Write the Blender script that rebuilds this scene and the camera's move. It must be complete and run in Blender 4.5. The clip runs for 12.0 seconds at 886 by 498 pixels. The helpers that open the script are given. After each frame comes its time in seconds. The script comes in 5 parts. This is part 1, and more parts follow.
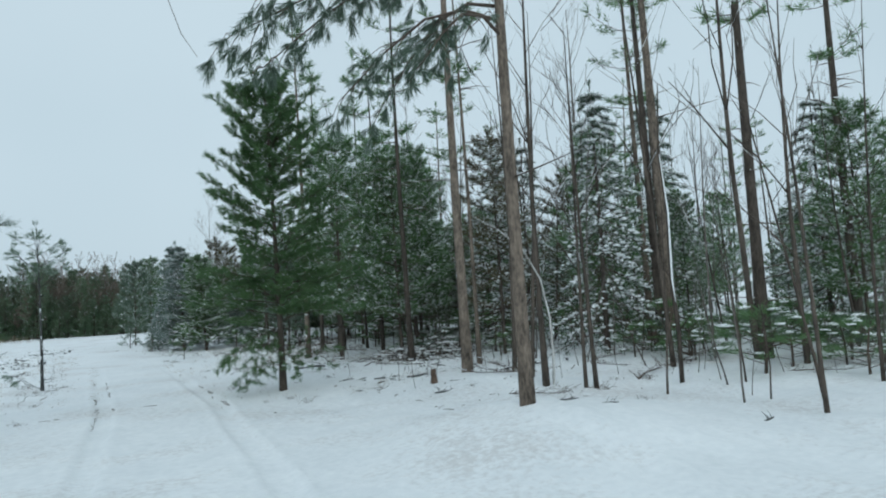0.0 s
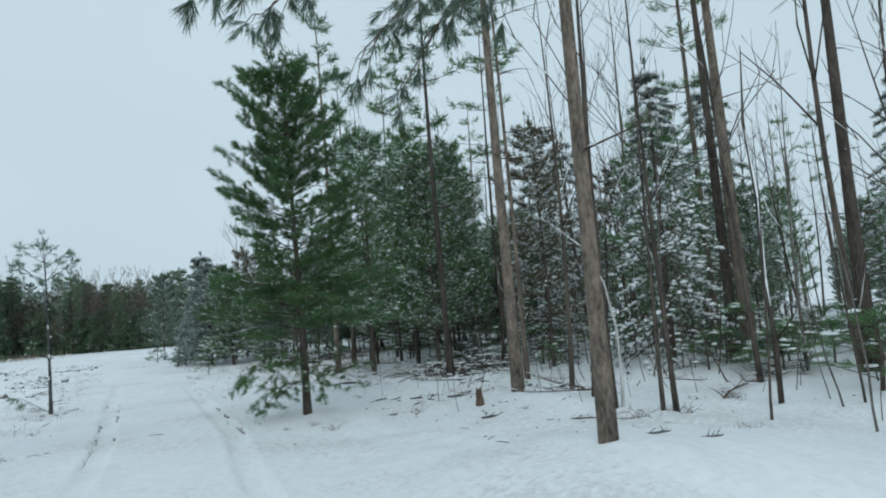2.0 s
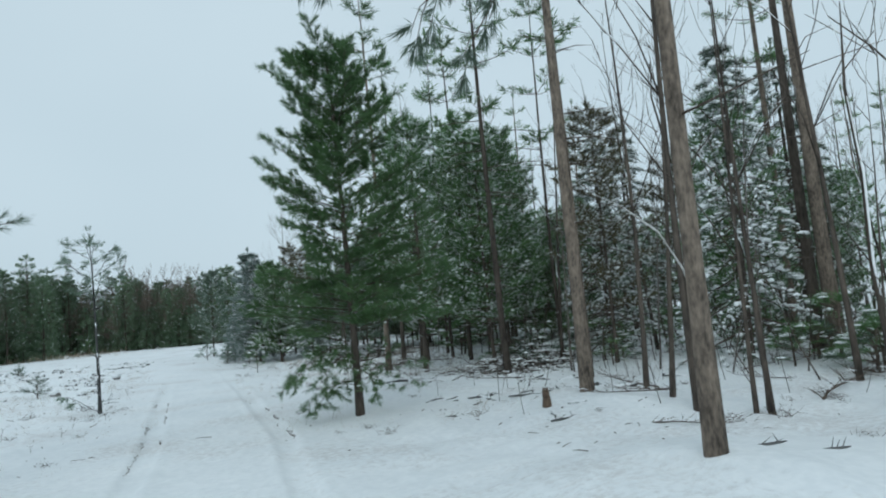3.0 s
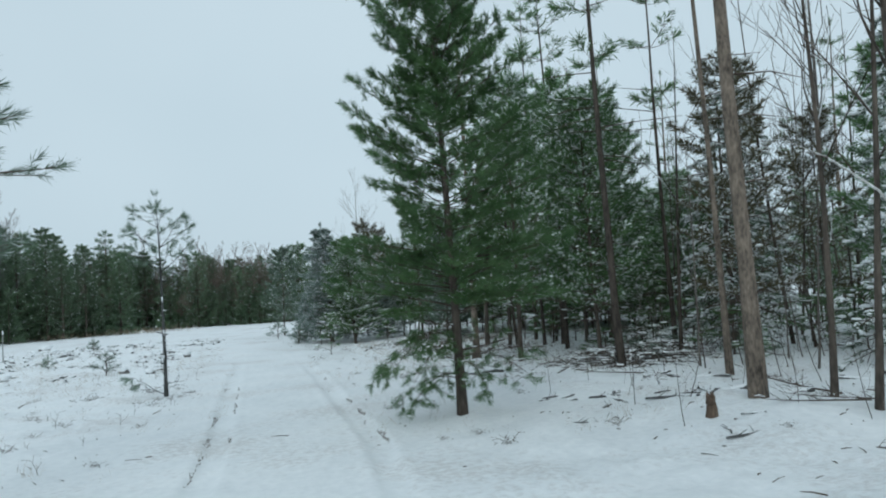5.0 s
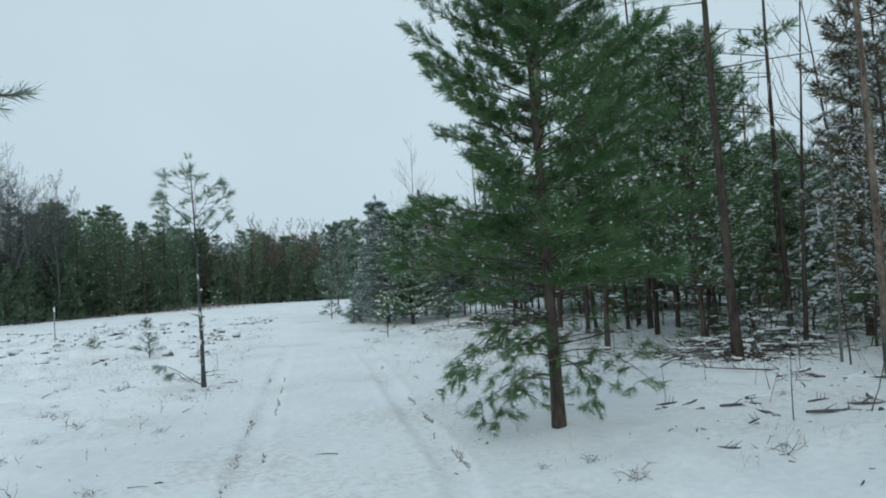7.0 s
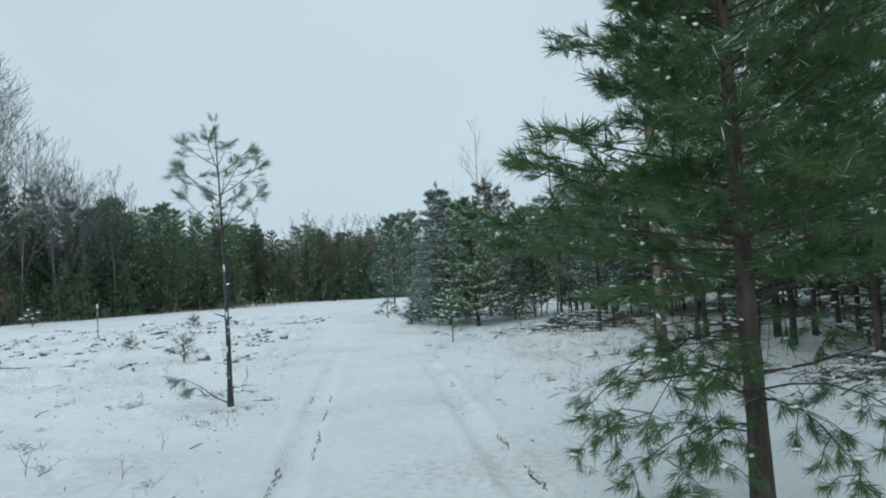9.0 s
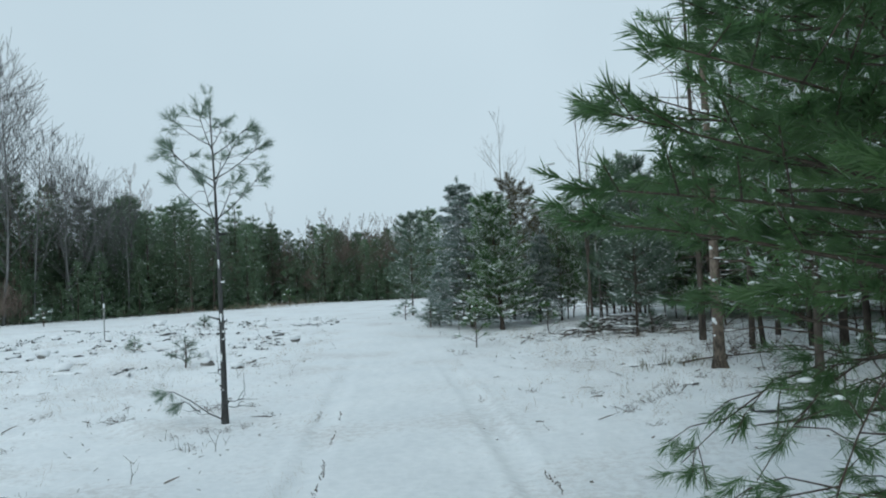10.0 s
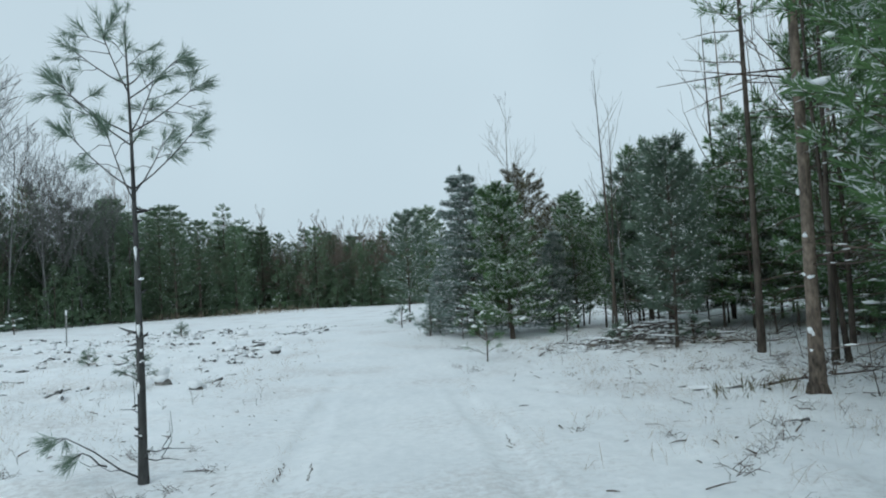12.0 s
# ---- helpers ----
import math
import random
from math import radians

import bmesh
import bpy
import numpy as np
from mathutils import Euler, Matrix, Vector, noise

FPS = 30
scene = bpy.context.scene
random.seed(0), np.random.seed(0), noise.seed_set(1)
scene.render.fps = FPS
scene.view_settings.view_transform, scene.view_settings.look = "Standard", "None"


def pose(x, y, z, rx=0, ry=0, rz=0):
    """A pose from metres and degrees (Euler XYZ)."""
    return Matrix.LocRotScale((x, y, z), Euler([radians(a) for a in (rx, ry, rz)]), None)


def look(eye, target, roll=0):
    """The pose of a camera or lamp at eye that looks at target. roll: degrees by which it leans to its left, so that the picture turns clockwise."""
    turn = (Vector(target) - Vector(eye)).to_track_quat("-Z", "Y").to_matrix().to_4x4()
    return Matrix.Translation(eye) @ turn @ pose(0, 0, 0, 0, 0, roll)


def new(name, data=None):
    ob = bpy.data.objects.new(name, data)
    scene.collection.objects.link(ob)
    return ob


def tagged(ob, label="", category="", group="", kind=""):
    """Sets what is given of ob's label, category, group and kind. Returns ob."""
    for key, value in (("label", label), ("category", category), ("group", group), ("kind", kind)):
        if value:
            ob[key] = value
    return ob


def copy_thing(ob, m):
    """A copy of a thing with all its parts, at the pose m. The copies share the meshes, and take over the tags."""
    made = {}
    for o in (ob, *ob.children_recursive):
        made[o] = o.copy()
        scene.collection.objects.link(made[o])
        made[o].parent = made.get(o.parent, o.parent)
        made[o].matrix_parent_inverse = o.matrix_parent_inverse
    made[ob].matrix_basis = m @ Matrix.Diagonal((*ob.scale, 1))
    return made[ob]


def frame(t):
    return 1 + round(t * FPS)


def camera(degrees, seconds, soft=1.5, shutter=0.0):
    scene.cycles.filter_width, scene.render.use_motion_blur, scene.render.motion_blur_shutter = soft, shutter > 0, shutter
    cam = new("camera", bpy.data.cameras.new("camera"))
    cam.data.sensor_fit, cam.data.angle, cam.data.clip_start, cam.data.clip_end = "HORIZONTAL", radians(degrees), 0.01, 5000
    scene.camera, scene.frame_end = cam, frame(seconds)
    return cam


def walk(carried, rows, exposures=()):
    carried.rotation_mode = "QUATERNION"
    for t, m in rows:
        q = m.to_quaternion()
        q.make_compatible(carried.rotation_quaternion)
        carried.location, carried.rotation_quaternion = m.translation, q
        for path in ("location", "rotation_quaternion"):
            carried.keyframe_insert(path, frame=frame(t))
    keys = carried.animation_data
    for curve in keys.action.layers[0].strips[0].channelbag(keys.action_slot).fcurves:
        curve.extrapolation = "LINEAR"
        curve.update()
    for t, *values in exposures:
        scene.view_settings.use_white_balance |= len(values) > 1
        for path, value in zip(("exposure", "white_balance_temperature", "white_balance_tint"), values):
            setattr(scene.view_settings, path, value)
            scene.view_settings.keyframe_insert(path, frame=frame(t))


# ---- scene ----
cam = camera(65.36, 12.0, soft=1.95)
PATH = [
    (0.0, pose(-0.000, 0.000, 1.499, 93.974, 3.614, -22.136)),
    (0.5, pose(0.126, 0.415, 1.484, 94.346, 4.073, -21.852)),
    (1.0, pose(0.256, 0.729, 1.489, 94.823, 5.051, -21.142)),
    (1.5, pose(0.353, 1.109, 1.500, 94.970, 4.646, -20.575)),
    (2.0, pose(0.439, 1.526, 1.510, 94.842, 4.583, -19.380)),
    (2.5, pose(0.489, 1.927, 1.518, 94.821, 5.072, -17.727)),
    (3.0, pose(0.466, 2.305, 1.515, 94.715, 5.114, -15.729)),
    (5.0, pose(0.258, 4.264, 1.506, 93.748, 3.848, -10.510)),
    (5.5, pose(0.277, 4.732, 1.517, 92.726, 4.375, -8.609)),
    (6.0, pose(0.270, 5.260, 1.526, 92.489, 4.013, -7.776)),
    (6.5, pose(0.228, 5.759, 1.538, 91.989, 3.552, -7.756)),
    (7.0, pose(0.253, 6.214, 1.540, 92.148, 3.701, -6.088)),
    (9.0, pose(0.077, 8.752, 1.477, 92.341, 3.383, -1.563)),
    (9.5, pose(0.024, 9.419, 1.449, 92.450, 3.621, -0.710)),
    (10.0, pose(-0.017, 10.020, 1.446, 92.535, 3.094, -0.150)),
    (10.5, pose(-0.065, 10.599, 1.426, 92.776, 2.871, -0.113)),
    (11.0, pose(-0.054, 11.141, 1.401, 92.905, 3.295, 0.606)),
    (11.5, pose(-0.061, 11.738, 1.398, 92.580, 4.410, 1.160)),
    (12.0, pose(-0.168, 12.372, 1.374, 92.973, 3.223, -0.519)),
]
EXPOSURES = [(0.0, 0.0, 5910, 0), (12.0, 0.0, 5910, 0)]
walk(cam, PATH, EXPOSURES)

# ---- overcast winter daylight ----
world = bpy.data.worlds.new("overcast_sky")
scene.world = world
world.use_nodes = True
wn, wl = world.node_tree.nodes, world.node_tree.links
wn.clear()
sky = wn.new("ShaderNodeTexSky")
sky.sky_type = "NISHITA"
sky.sun_disc = False
sky.sun_elevation, sky.sun_rotation = radians(38), radians(200)
sky.air_density, sky.dust_density = 1.0, 5.0
pale = wn.new("ShaderNodeHueSaturation")
pale.inputs["Saturation"].default_value = 0.25
pale.inputs["Value"].default_value = 1.0
cloud_noise = wn.new("ShaderNodeTexNoise")
cloud_noise.inputs["Scale"].default_value = 1.6
cloud_noise.inputs["Detail"].default_value = 3
cloud_ramp = wn.new("ShaderNodeValToRGB")
cloud_ramp.color_ramp.elements[0].position, cloud_ramp.color_ramp.elements[1].position = 0.3, 0.75
cloud_ramp.color_ramp.elements[0].color = (6.05, 6.75, 7.35, 1)
cloud_ramp.color_ramp.elements[1].color = (7.0, 7.6, 8.15, 1)
deck = wn.new("ShaderNodeMix")
deck.data_type = "RGBA"
deck.inputs["Factor"].default_value = 0.86
back = wn.new("ShaderNodeBackground")
back.inputs["Strength"].default_value = 0.1
out = wn.new("ShaderNodeOutputWorld")
wl.new(sky.outputs["Color"], pale.inputs["Color"])
wl.new(cloud_noise.outputs["Fac"], cloud_ramp.inputs["Fac"])
wl.new(pale.outputs["Color"], deck.inputs["A"])
wl.new(cloud_ramp.outputs["Color"], deck.inputs["B"])
wl.new(deck.outputs["Result"], back.inputs["Color"])
wl.new(back.outputs["Background"], out.inputs["Surface"])

sun_data = bpy.data.lights.new("sun", "SUN")
sun_data.energy, sun_data.angle, sun_data.color = 0.5, radians(25), (1.0, 0.97, 0.93)
sun = new("sun", sun_data)
sun.matrix_world = look((-14, -30, 40), (0, 12, 0))


# ---- materials ----
def surface(name, dark, light, rough=0.8, scale=8.0, bump=0.3, bump_scale=40.0, stretch=(1, 1, 1), vary=0.0, through_light=0.0, dust=0.0):
    """Two scales of noise between two colours, with relief; vary shifts the brightness from object to object, dust whitens that share of the needles with snow."""
    m = bpy.data.materials.new(name)
    m.use_nodes = True
    n, l = m.node_tree.nodes, m.node_tree.links
    b = n["Principled BSDF"]
    co = n.new("ShaderNodeTexCoord")
    mp = n.new("ShaderNodeMapping")
    mp.inputs["Scale"].default_value = stretch
    l.new(co.outputs["Object"], mp.inputs["Vector"])
    coarse = n.new("ShaderNodeTexNoise")
    coarse.inputs["Scale"].default_value, coarse.inputs["Detail"].default_value = scale, 5
    fine = n.new("ShaderNodeTexNoise")
    fine.inputs["Scale"].default_value, fine.inputs["Detail"].default_value = bump_scale, 6
    l.new(mp.outputs["Vector"], coarse.inputs["Vector"])
    l.new(mp.outputs["Vector"], fine.inputs["Vector"])
    add = n.new("ShaderNodeMath")
    add.operation = "MULTIPLY_ADD"
    l.new(fine.outputs["Fac"], add.inputs[0])
    add.inputs[1].default_value = 0.5
    half = n.new("ShaderNodeMath")
    half.operation = "MULTIPLY"
    half.inputs[1].default_value = 0.5
    l.new(coarse.outputs["Fac"], half.inputs[0])
    l.new(half.outputs["Value"], add.inputs[2])
    ramp = n.new("ShaderNodeValToRGB")
    ramp.color_ramp.elements[0].position, ramp.color_ramp.elements[1].position = 0.34, 0.66
    ramp.color_ramp.elements[0].color, ramp.color_ramp.elements[1].color = (*dark, 1), (*light, 1)
    l.new(add.outputs["Value"], ramp.inputs["Fac"])
    colour = ramp.outputs["Color"]
    if vary:
        info = n.new("ShaderNodeObjectInfo")
        span = n.new("ShaderNodeMapRange")
        span.inputs["To Min"].default_value, span.inputs["To Max"].default_value = 1 - vary, 1 + vary
        l.new(info.outputs["Random"], span.inputs["Value"])
        hsv = n.new("ShaderNodeHueSaturation")
        l.new(span.outputs["Result"], hsv.inputs["Value"])
        l.new(colour, hsv.inputs["Color"])
        colour = hsv.outputs["Color"]
    if dust:
        single = n.new("ShaderNodeNewGeometry")
        clump = n.new("ShaderNodeTexNoise")
        clump.inputs["Scale"].default_value, clump.inputs["Detail"].default_value = 5.0, 4
        l.new(mp.outputs["Vector"], clump.inputs["Vector"])
        share = n.new("ShaderNodeMapRange")
        share.inputs["From Min"].default_value, share.inputs["From Max"].default_value = 0.38, 0.66
        share.inputs["To Max"].default_value = 2 * dust
        l.new(clump.outputs["Fac"], share.inputs["Value"])
        white = n.new("ShaderNodeMath")
        white.operation = "LESS_THAN"
        l.new(single.outputs["Random Per Island"], white.inputs[0])
        l.new(share.outputs["Result"], white.inputs[1])
        snowy = n.new("ShaderNodeMix")
        snowy.data_type = "RGBA"
        snowy.inputs["B"].default_value = (0.82, 0.84, 0.86, 1)
        l.new(white.outputs["Value"], snowy.inputs["Factor"])
        l.new(colour, snowy.inputs["A"])
        colour = snowy.outputs["Result"]
    l.new(colour, b.inputs["Base Color"])
    b.inputs["Roughness"].default_value = rough
    b.inputs["Specular IOR Level"].default_value = 0.8 if through_light else 0.25
    if bump:
        bp = n.new("ShaderNodeBump")
        bp.inputs["Strength"].default_value, bp.inputs["Distance"].default_value = bump, 0.02
        l.new(add.outputs["Value"], bp.inputs["Height"])
        l.new(bp.outputs["Normal"], b.inputs["Normal"])
    if through_light:
        tr = n.new("ShaderNodeBsdfTranslucent")
        mx = n.new("ShaderNodeMixShader")
        mx.inputs["Fac"].default_value = through_light
        l.new(colour, tr.inputs["Color"])
        l.new(b.outputs["BSDF"], mx.inputs[1])
        l.new(tr.outputs["BSDF"], mx.inputs[2])
        l.new(mx.outputs["Shader"], n["Material Output"].inputs["Surface"])
    return m


SNOW = surface("snow", (0.77, 0.79, 0.81), (0.90, 0.91, 0.92), 0.75, 1.1, 0.75, 12.0)


def thin_patches(m, tint, strength):
    """Lets withered turf tint the snow where it lies thin."""
    n, l = m.node_tree.nodes, m.node_tree.links
    b = n["Principled BSDF"]
    was = b.inputs["Base Color"].links[0].from_socket
    co = n.new("ShaderNodeTexCoord")
    broad = n.new("ShaderNodeTexNoise")
    broad.inputs["Scale"].default_value, broad.inputs["Detail"].default_value = 0.55, 3
    speck = n.new("ShaderNodeTexNoise")
    speck.inputs["Scale"].default_value, speck.inputs["Detail"].default_value, speck.inputs["Roughness"].default_value = 13.0, 8, 0.75
    both = n.new("ShaderNodeMath")
    both.operation = "MULTIPLY"
    cut = n.new("ShaderNodeMapRange")
    cut.inputs["From Min"].default_value, cut.inputs["From Max"].default_value = 0.26, 0.38
    cut.inputs["To Max"].default_value = strength
    mix = n.new("ShaderNodeMix")
    mix.data_type = "RGBA"
    mix.inputs["B"].default_value = (*tint, 1)
    for tex, slot in ((broad, 0), (speck, 1)):
        l.new(co.outputs["Object"], tex.inputs["Vector"])
        l.new(tex.outputs["Fac"], both.inputs[slot])
    l.new(both.outputs["Value"], cut.inputs["Value"])
    l.new(cut.outputs["Result"], mix.inputs["Factor"])
    l.new(was, mix.inputs["A"])
    l.new(mix.outputs["Result"], b.inputs["Base Color"])


thin_patches(SNOW, (0.42, 0.38, 0.36), 0.42)
SNOW_CAP = surface("snow_cap", (0.82, 0.84, 0.86), (0.92, 0.93, 0.94), 0.7, 5, 0.3, 30)
NEEDLE = surface("pine_needles", (0.078, 0.160, 0.062), (0.170, 0.290, 0.112), 0.40, 2.2, 0, 14, vary=0.22, through_light=0.55, dust=0.012)
NEEDLE_DUSTED = surface("dusted_pine_needles", (0.082, 0.164, 0.066), (0.178, 0.295, 0.118), 0.40, 2.2, 0, 14, vary=0.22, through_light=0.55, dust=0.19)
NEEDLE_GREY = surface("snow_dusted_needles", (0.085, 0.135, 0.092), (0.205, 0.275, 0.205), 0.6, 2.5, 0, 14, vary=0.2, through_light=0.45, dust=0.04)
NEEDLE_DEEP = surface("spruce_needles", (0.055, 0.100, 0.062), (0.130, 0.190, 0.125), 0.6, 2.0, 0, 12, vary=0.25, through_light=0.45, dust=0.20)
NEEDLE_FROST = surface("frosted_needles", (0.130, 0.195, 0.165), (0.320, 0.400, 0.360), 0.6, 2.5, 0, 14, vary=0.15, through_light=0.4, dust=0.14)
NEEDLE_RUST = surface("dead_needles", (0.085, 0.085, 0.045), (0.20, 0.175, 0.10), 0.7, 3, 0, 12, vary=0.2, through_light=0.45, dust=0.18)
BARK = surface("pine_bark", (0.050, 0.042, 0.035), (0.275, 0.220, 0.175), 0.9, 8, 1.0, 34, (1, 1, 0.42), vary=0.15)
BARK_DARK = surface("dark_bark", (0.035, 0.030, 0.026), (0.135, 0.110, 0.090), 0.9, 6, 0.9, 26, (1, 1, 0.3), vary=0.2)
BARK_GREY = surface("grey_bark", (0.075, 0.068, 0.062), (0.22, 0.195, 0.175), 0.85, 6, 0.6, 24, (1, 1, 0.35), vary=0.2)
BARK_WHITE = surface("rimed_bark", (0.30, 0.28, 0.26), (0.80, 0.80, 0.79), 0.8, 7, 0.4, 24, (1, 1, 0.25))
NEEDLE_FAR = surface("far_needles", (0.088, 0.150, 0.088), (0.200, 0.285, 0.165), 0.55, 0.9, 0, 5, vary=0.35, through_light=0.5, dust=0.03)
BARK_BROWN = surface("thicket_bark", (0.112, 0.088, 0.074), (0.265, 0.215, 0.180), 0.9, 4, 0.5, 20, (1, 1, 0.35), vary=0.2)
BARK_SLATE = surface("slate_bark", (0.050, 0.050, 0.050), (0.150, 0.150, 0.148), 0.85, 7, 0.7, 26, (1, 1, 0.3))
BARK_SAPLING = surface("sapling_bark", (0.030, 0.031, 0.031), (0.105, 0.106, 0.104), 0.85, 7, 0.7, 26, (1, 1, 0.3))
BARK_ASH = surface("ash_grey_bark", (0.090, 0.090, 0.090), (0.235, 0.235, 0.230), 0.85, 7, 0.5, 26, (1, 1, 0.3), vary=0.12)
TWIG = surface("twig_bark", (0.055, 0.043, 0.036), (0.16, 0.125, 0.10), 0.9, 9, 0.3, 40, vary=0.2)
WOOD = surface("torn_wood", (0.060, 0.043, 0.033), (0.19, 0.135, 0.098), 0.85, 9, 0.7, 40, (1, 1, 0.2))
GRASS = surface("dry_grass", (0.20, 0.155, 0.105), (0.42, 0.35, 0.26), 0.9, 5, 0, 30)
STONE = surface("field_stone", (0.10, 0.095, 0.09), (0.27, 0.26, 0.245), 0.9, 6, 0.6, 30, vary=0.2)
POST_PAINT = surface("weathered_post", (0.16, 0.16, 0.155), (0.36, 0.36, 0.35), 0.6, 9, 0.2, 40)


# ---- mesh helpers ----
def mesh_of(name, verts, faces, material, smooth=True):
    me = bpy.data.meshes.new(name)
    verts = np.asarray(verts, dtype=np.float32).reshape(-1, 3)
    if isinstance(faces, np.ndarray) and faces.shape[1] == 3:
        me.vertices.add(len(verts))
        me.vertices.foreach_set("co", verts.ravel())
        me.loops.add(faces.size)
        me.loops.foreach_set("vertex_index", faces.astype(np.int32).ravel())
        me.polygons.add(len(faces))
        me.polygons.foreach_set("loop_start", np.arange(0, faces.size, 3, dtype=np.int32))
        me.update(calc_edges=True)
    else:
        me.from_pydata(verts.tolist(), [], [tuple(int(i) for i in f) for f in faces])
    me.materials.append(material)
    me.polygons.foreach_set("use_smooth", [smooth] * len(me.polygons))
    me.validate()
    return me


def thing(name, label, category, group="", kind="", place=None):
    ob = tagged(new(name), label, category, group, kind)
    ob.matrix_basis = place or Matrix()
    return ob


def part(name, mesh, parent, label=""):
    ob = new(name, mesh)
    ob.parent = parent
    return tagged(ob, label)


def joined(name, meshes):
    """One mesh out of several, each keeping its material."""
    bm = bmesh.new()
    for i, me in enumerate(meshes):
        me.polygons.foreach_set("material_index", [i] * len(me.polygons))
        bm.from_mesh(me)
    whole = bpy.data.meshes.new(name)
    bm.to_mesh(whole)
    bm.free()
    for me in meshes:
        whole.materials.append(me.materials[0])
    for me in meshes:
        bpy.data.meshes.remove(me)
    return whole


class Tubes:
    """Round tapering limbs gathered in one mesh."""

    def __init__(self, sides=6):
        self.verts, self.faces, self.sides = [], [], sides

    def add(self, points, radii, rough=0.0, rng=None):
        k, first = self.sides, len(self.verts)
        pts = [Vector(p) for p in points]
        for i, p in enumerate(pts):
            way = (pts[min(i + 1, len(pts) - 1)] - pts[max(i - 1, 0)]).normalized()
            side = way.cross(Vector((0.31, 0.95, 0.05) if abs(way.z) > 0.9 else (0, 0, 1))).normalized()
            up = side.cross(way)
            for j in range(k):
                a = 2 * math.pi * j / k
                r = radii[i] * (1 + (rng.uniform(-rough, rough) if rough else 0))
                self.verts.append(p + (side * math.cos(a) + up * math.sin(a)) * r)
        for i in range(len(pts) - 1):
            for j in range(k):
                a, b = first + i * k + j, first + i * k + (j + 1) % k
                self.faces.append((a, b, b + k, a + k))
        self.faces.append(tuple(first + j for j in reversed(range(k))))
        self.faces.append(tuple(first + (len(pts) - 1) * k + j for j in range(k)))

    def mesh(self, name, material):
        return mesh_of(name, [tuple(v) for v in self.verts], self.faces, material)


def needles_mesh(name, tufts, material, count, length, width, spread, seed, droop=0.0):
    """Fans of thin needles, one fan for each (place, direction, size)."""
    rng = np.random.default_rng(seed)
    at = np.array([t[0] for t in tufts], dtype=float)
    way = np.array([t[1] for t in tufts], dtype=float)
    size = np.array([t[2] for t in tufts], dtype=float)
    way /= np.linalg.norm(way, axis=1)[:, None] + 1e-9
    at, way, size = np.repeat(at, count, 0), np.repeat(way, count, 0), np.repeat(size, count)
    n = len(at)
    d = way + rng.normal(0, spread, (n, 3))
    d[:, 2] -= droop
    d /= np.linalg.norm(d, axis=1)[:, None]
    root = at - way * (rng.random(n) * 0.9 * length * size)[:, None]
    tip = root + d * (length * size * rng.uniform(0.7, 1.1, n))[:, None]
    side = np.cross(d, rng.normal(0, 1, (n, 3)))
    side *= (width * size / 2 / (np.linalg.norm(side, axis=1) + 1e-9))[:, None]
    mid = root * 0.6 + tip * 0.4
    verts = np.stack([root, mid + side, tip, mid - side], 1).reshape(-1, 3)
    q = np.arange(n)[:, None] * 4
    faces = np.concatenate([q + [0, 1, 2], q + [0, 2, 3]], 0)
    return mesh_of(name, verts, faces, material, False)


_ico = bmesh.new()
bmesh.ops.create_icosphere(_ico, subdivisions=1, radius=1)
ICO_V = np.array([v.co[:] for v in _ico.verts])
ICO_F = np.array([[v.index for v in f.verts] for f in _ico.faces])
_ico.free()


def lumps_mesh(name, lumps, material, seed):
    """Uneven soft lumps (place, half sizes, turn about z) in one mesh."""
    rng = np.random.default_rng(seed)
    vs, fs = [], []
    for i, (p, s, turn) in enumerate(lumps):
        v = ICO_V * (1 + rng.uniform(-0.42, 0.38, (len(ICO_V), 1)))
        v = v * np.array(s)
        c, k = math.cos(turn), math.sin(turn)
        v = np.stack([v[:, 0] * c - v[:, 1] * k, v[:, 0] * k + v[:, 1] * c, v[:, 2]], 1) + np.array(p)
        vs.append(v)
        fs.append(ICO_F + i * len(ICO_V))
    return mesh_of(name, np.concatenate(vs), np.concatenate(fs), material)


# ---- ground: one sheet of snow to the horizon ----
def lane(y):
    """The middle of the driven lane."""
    return -0.085 - 0.02 * y if y < 11.9 else -0.085 - 0.02 * 11.9 - 0.085 * (y - 11.9)


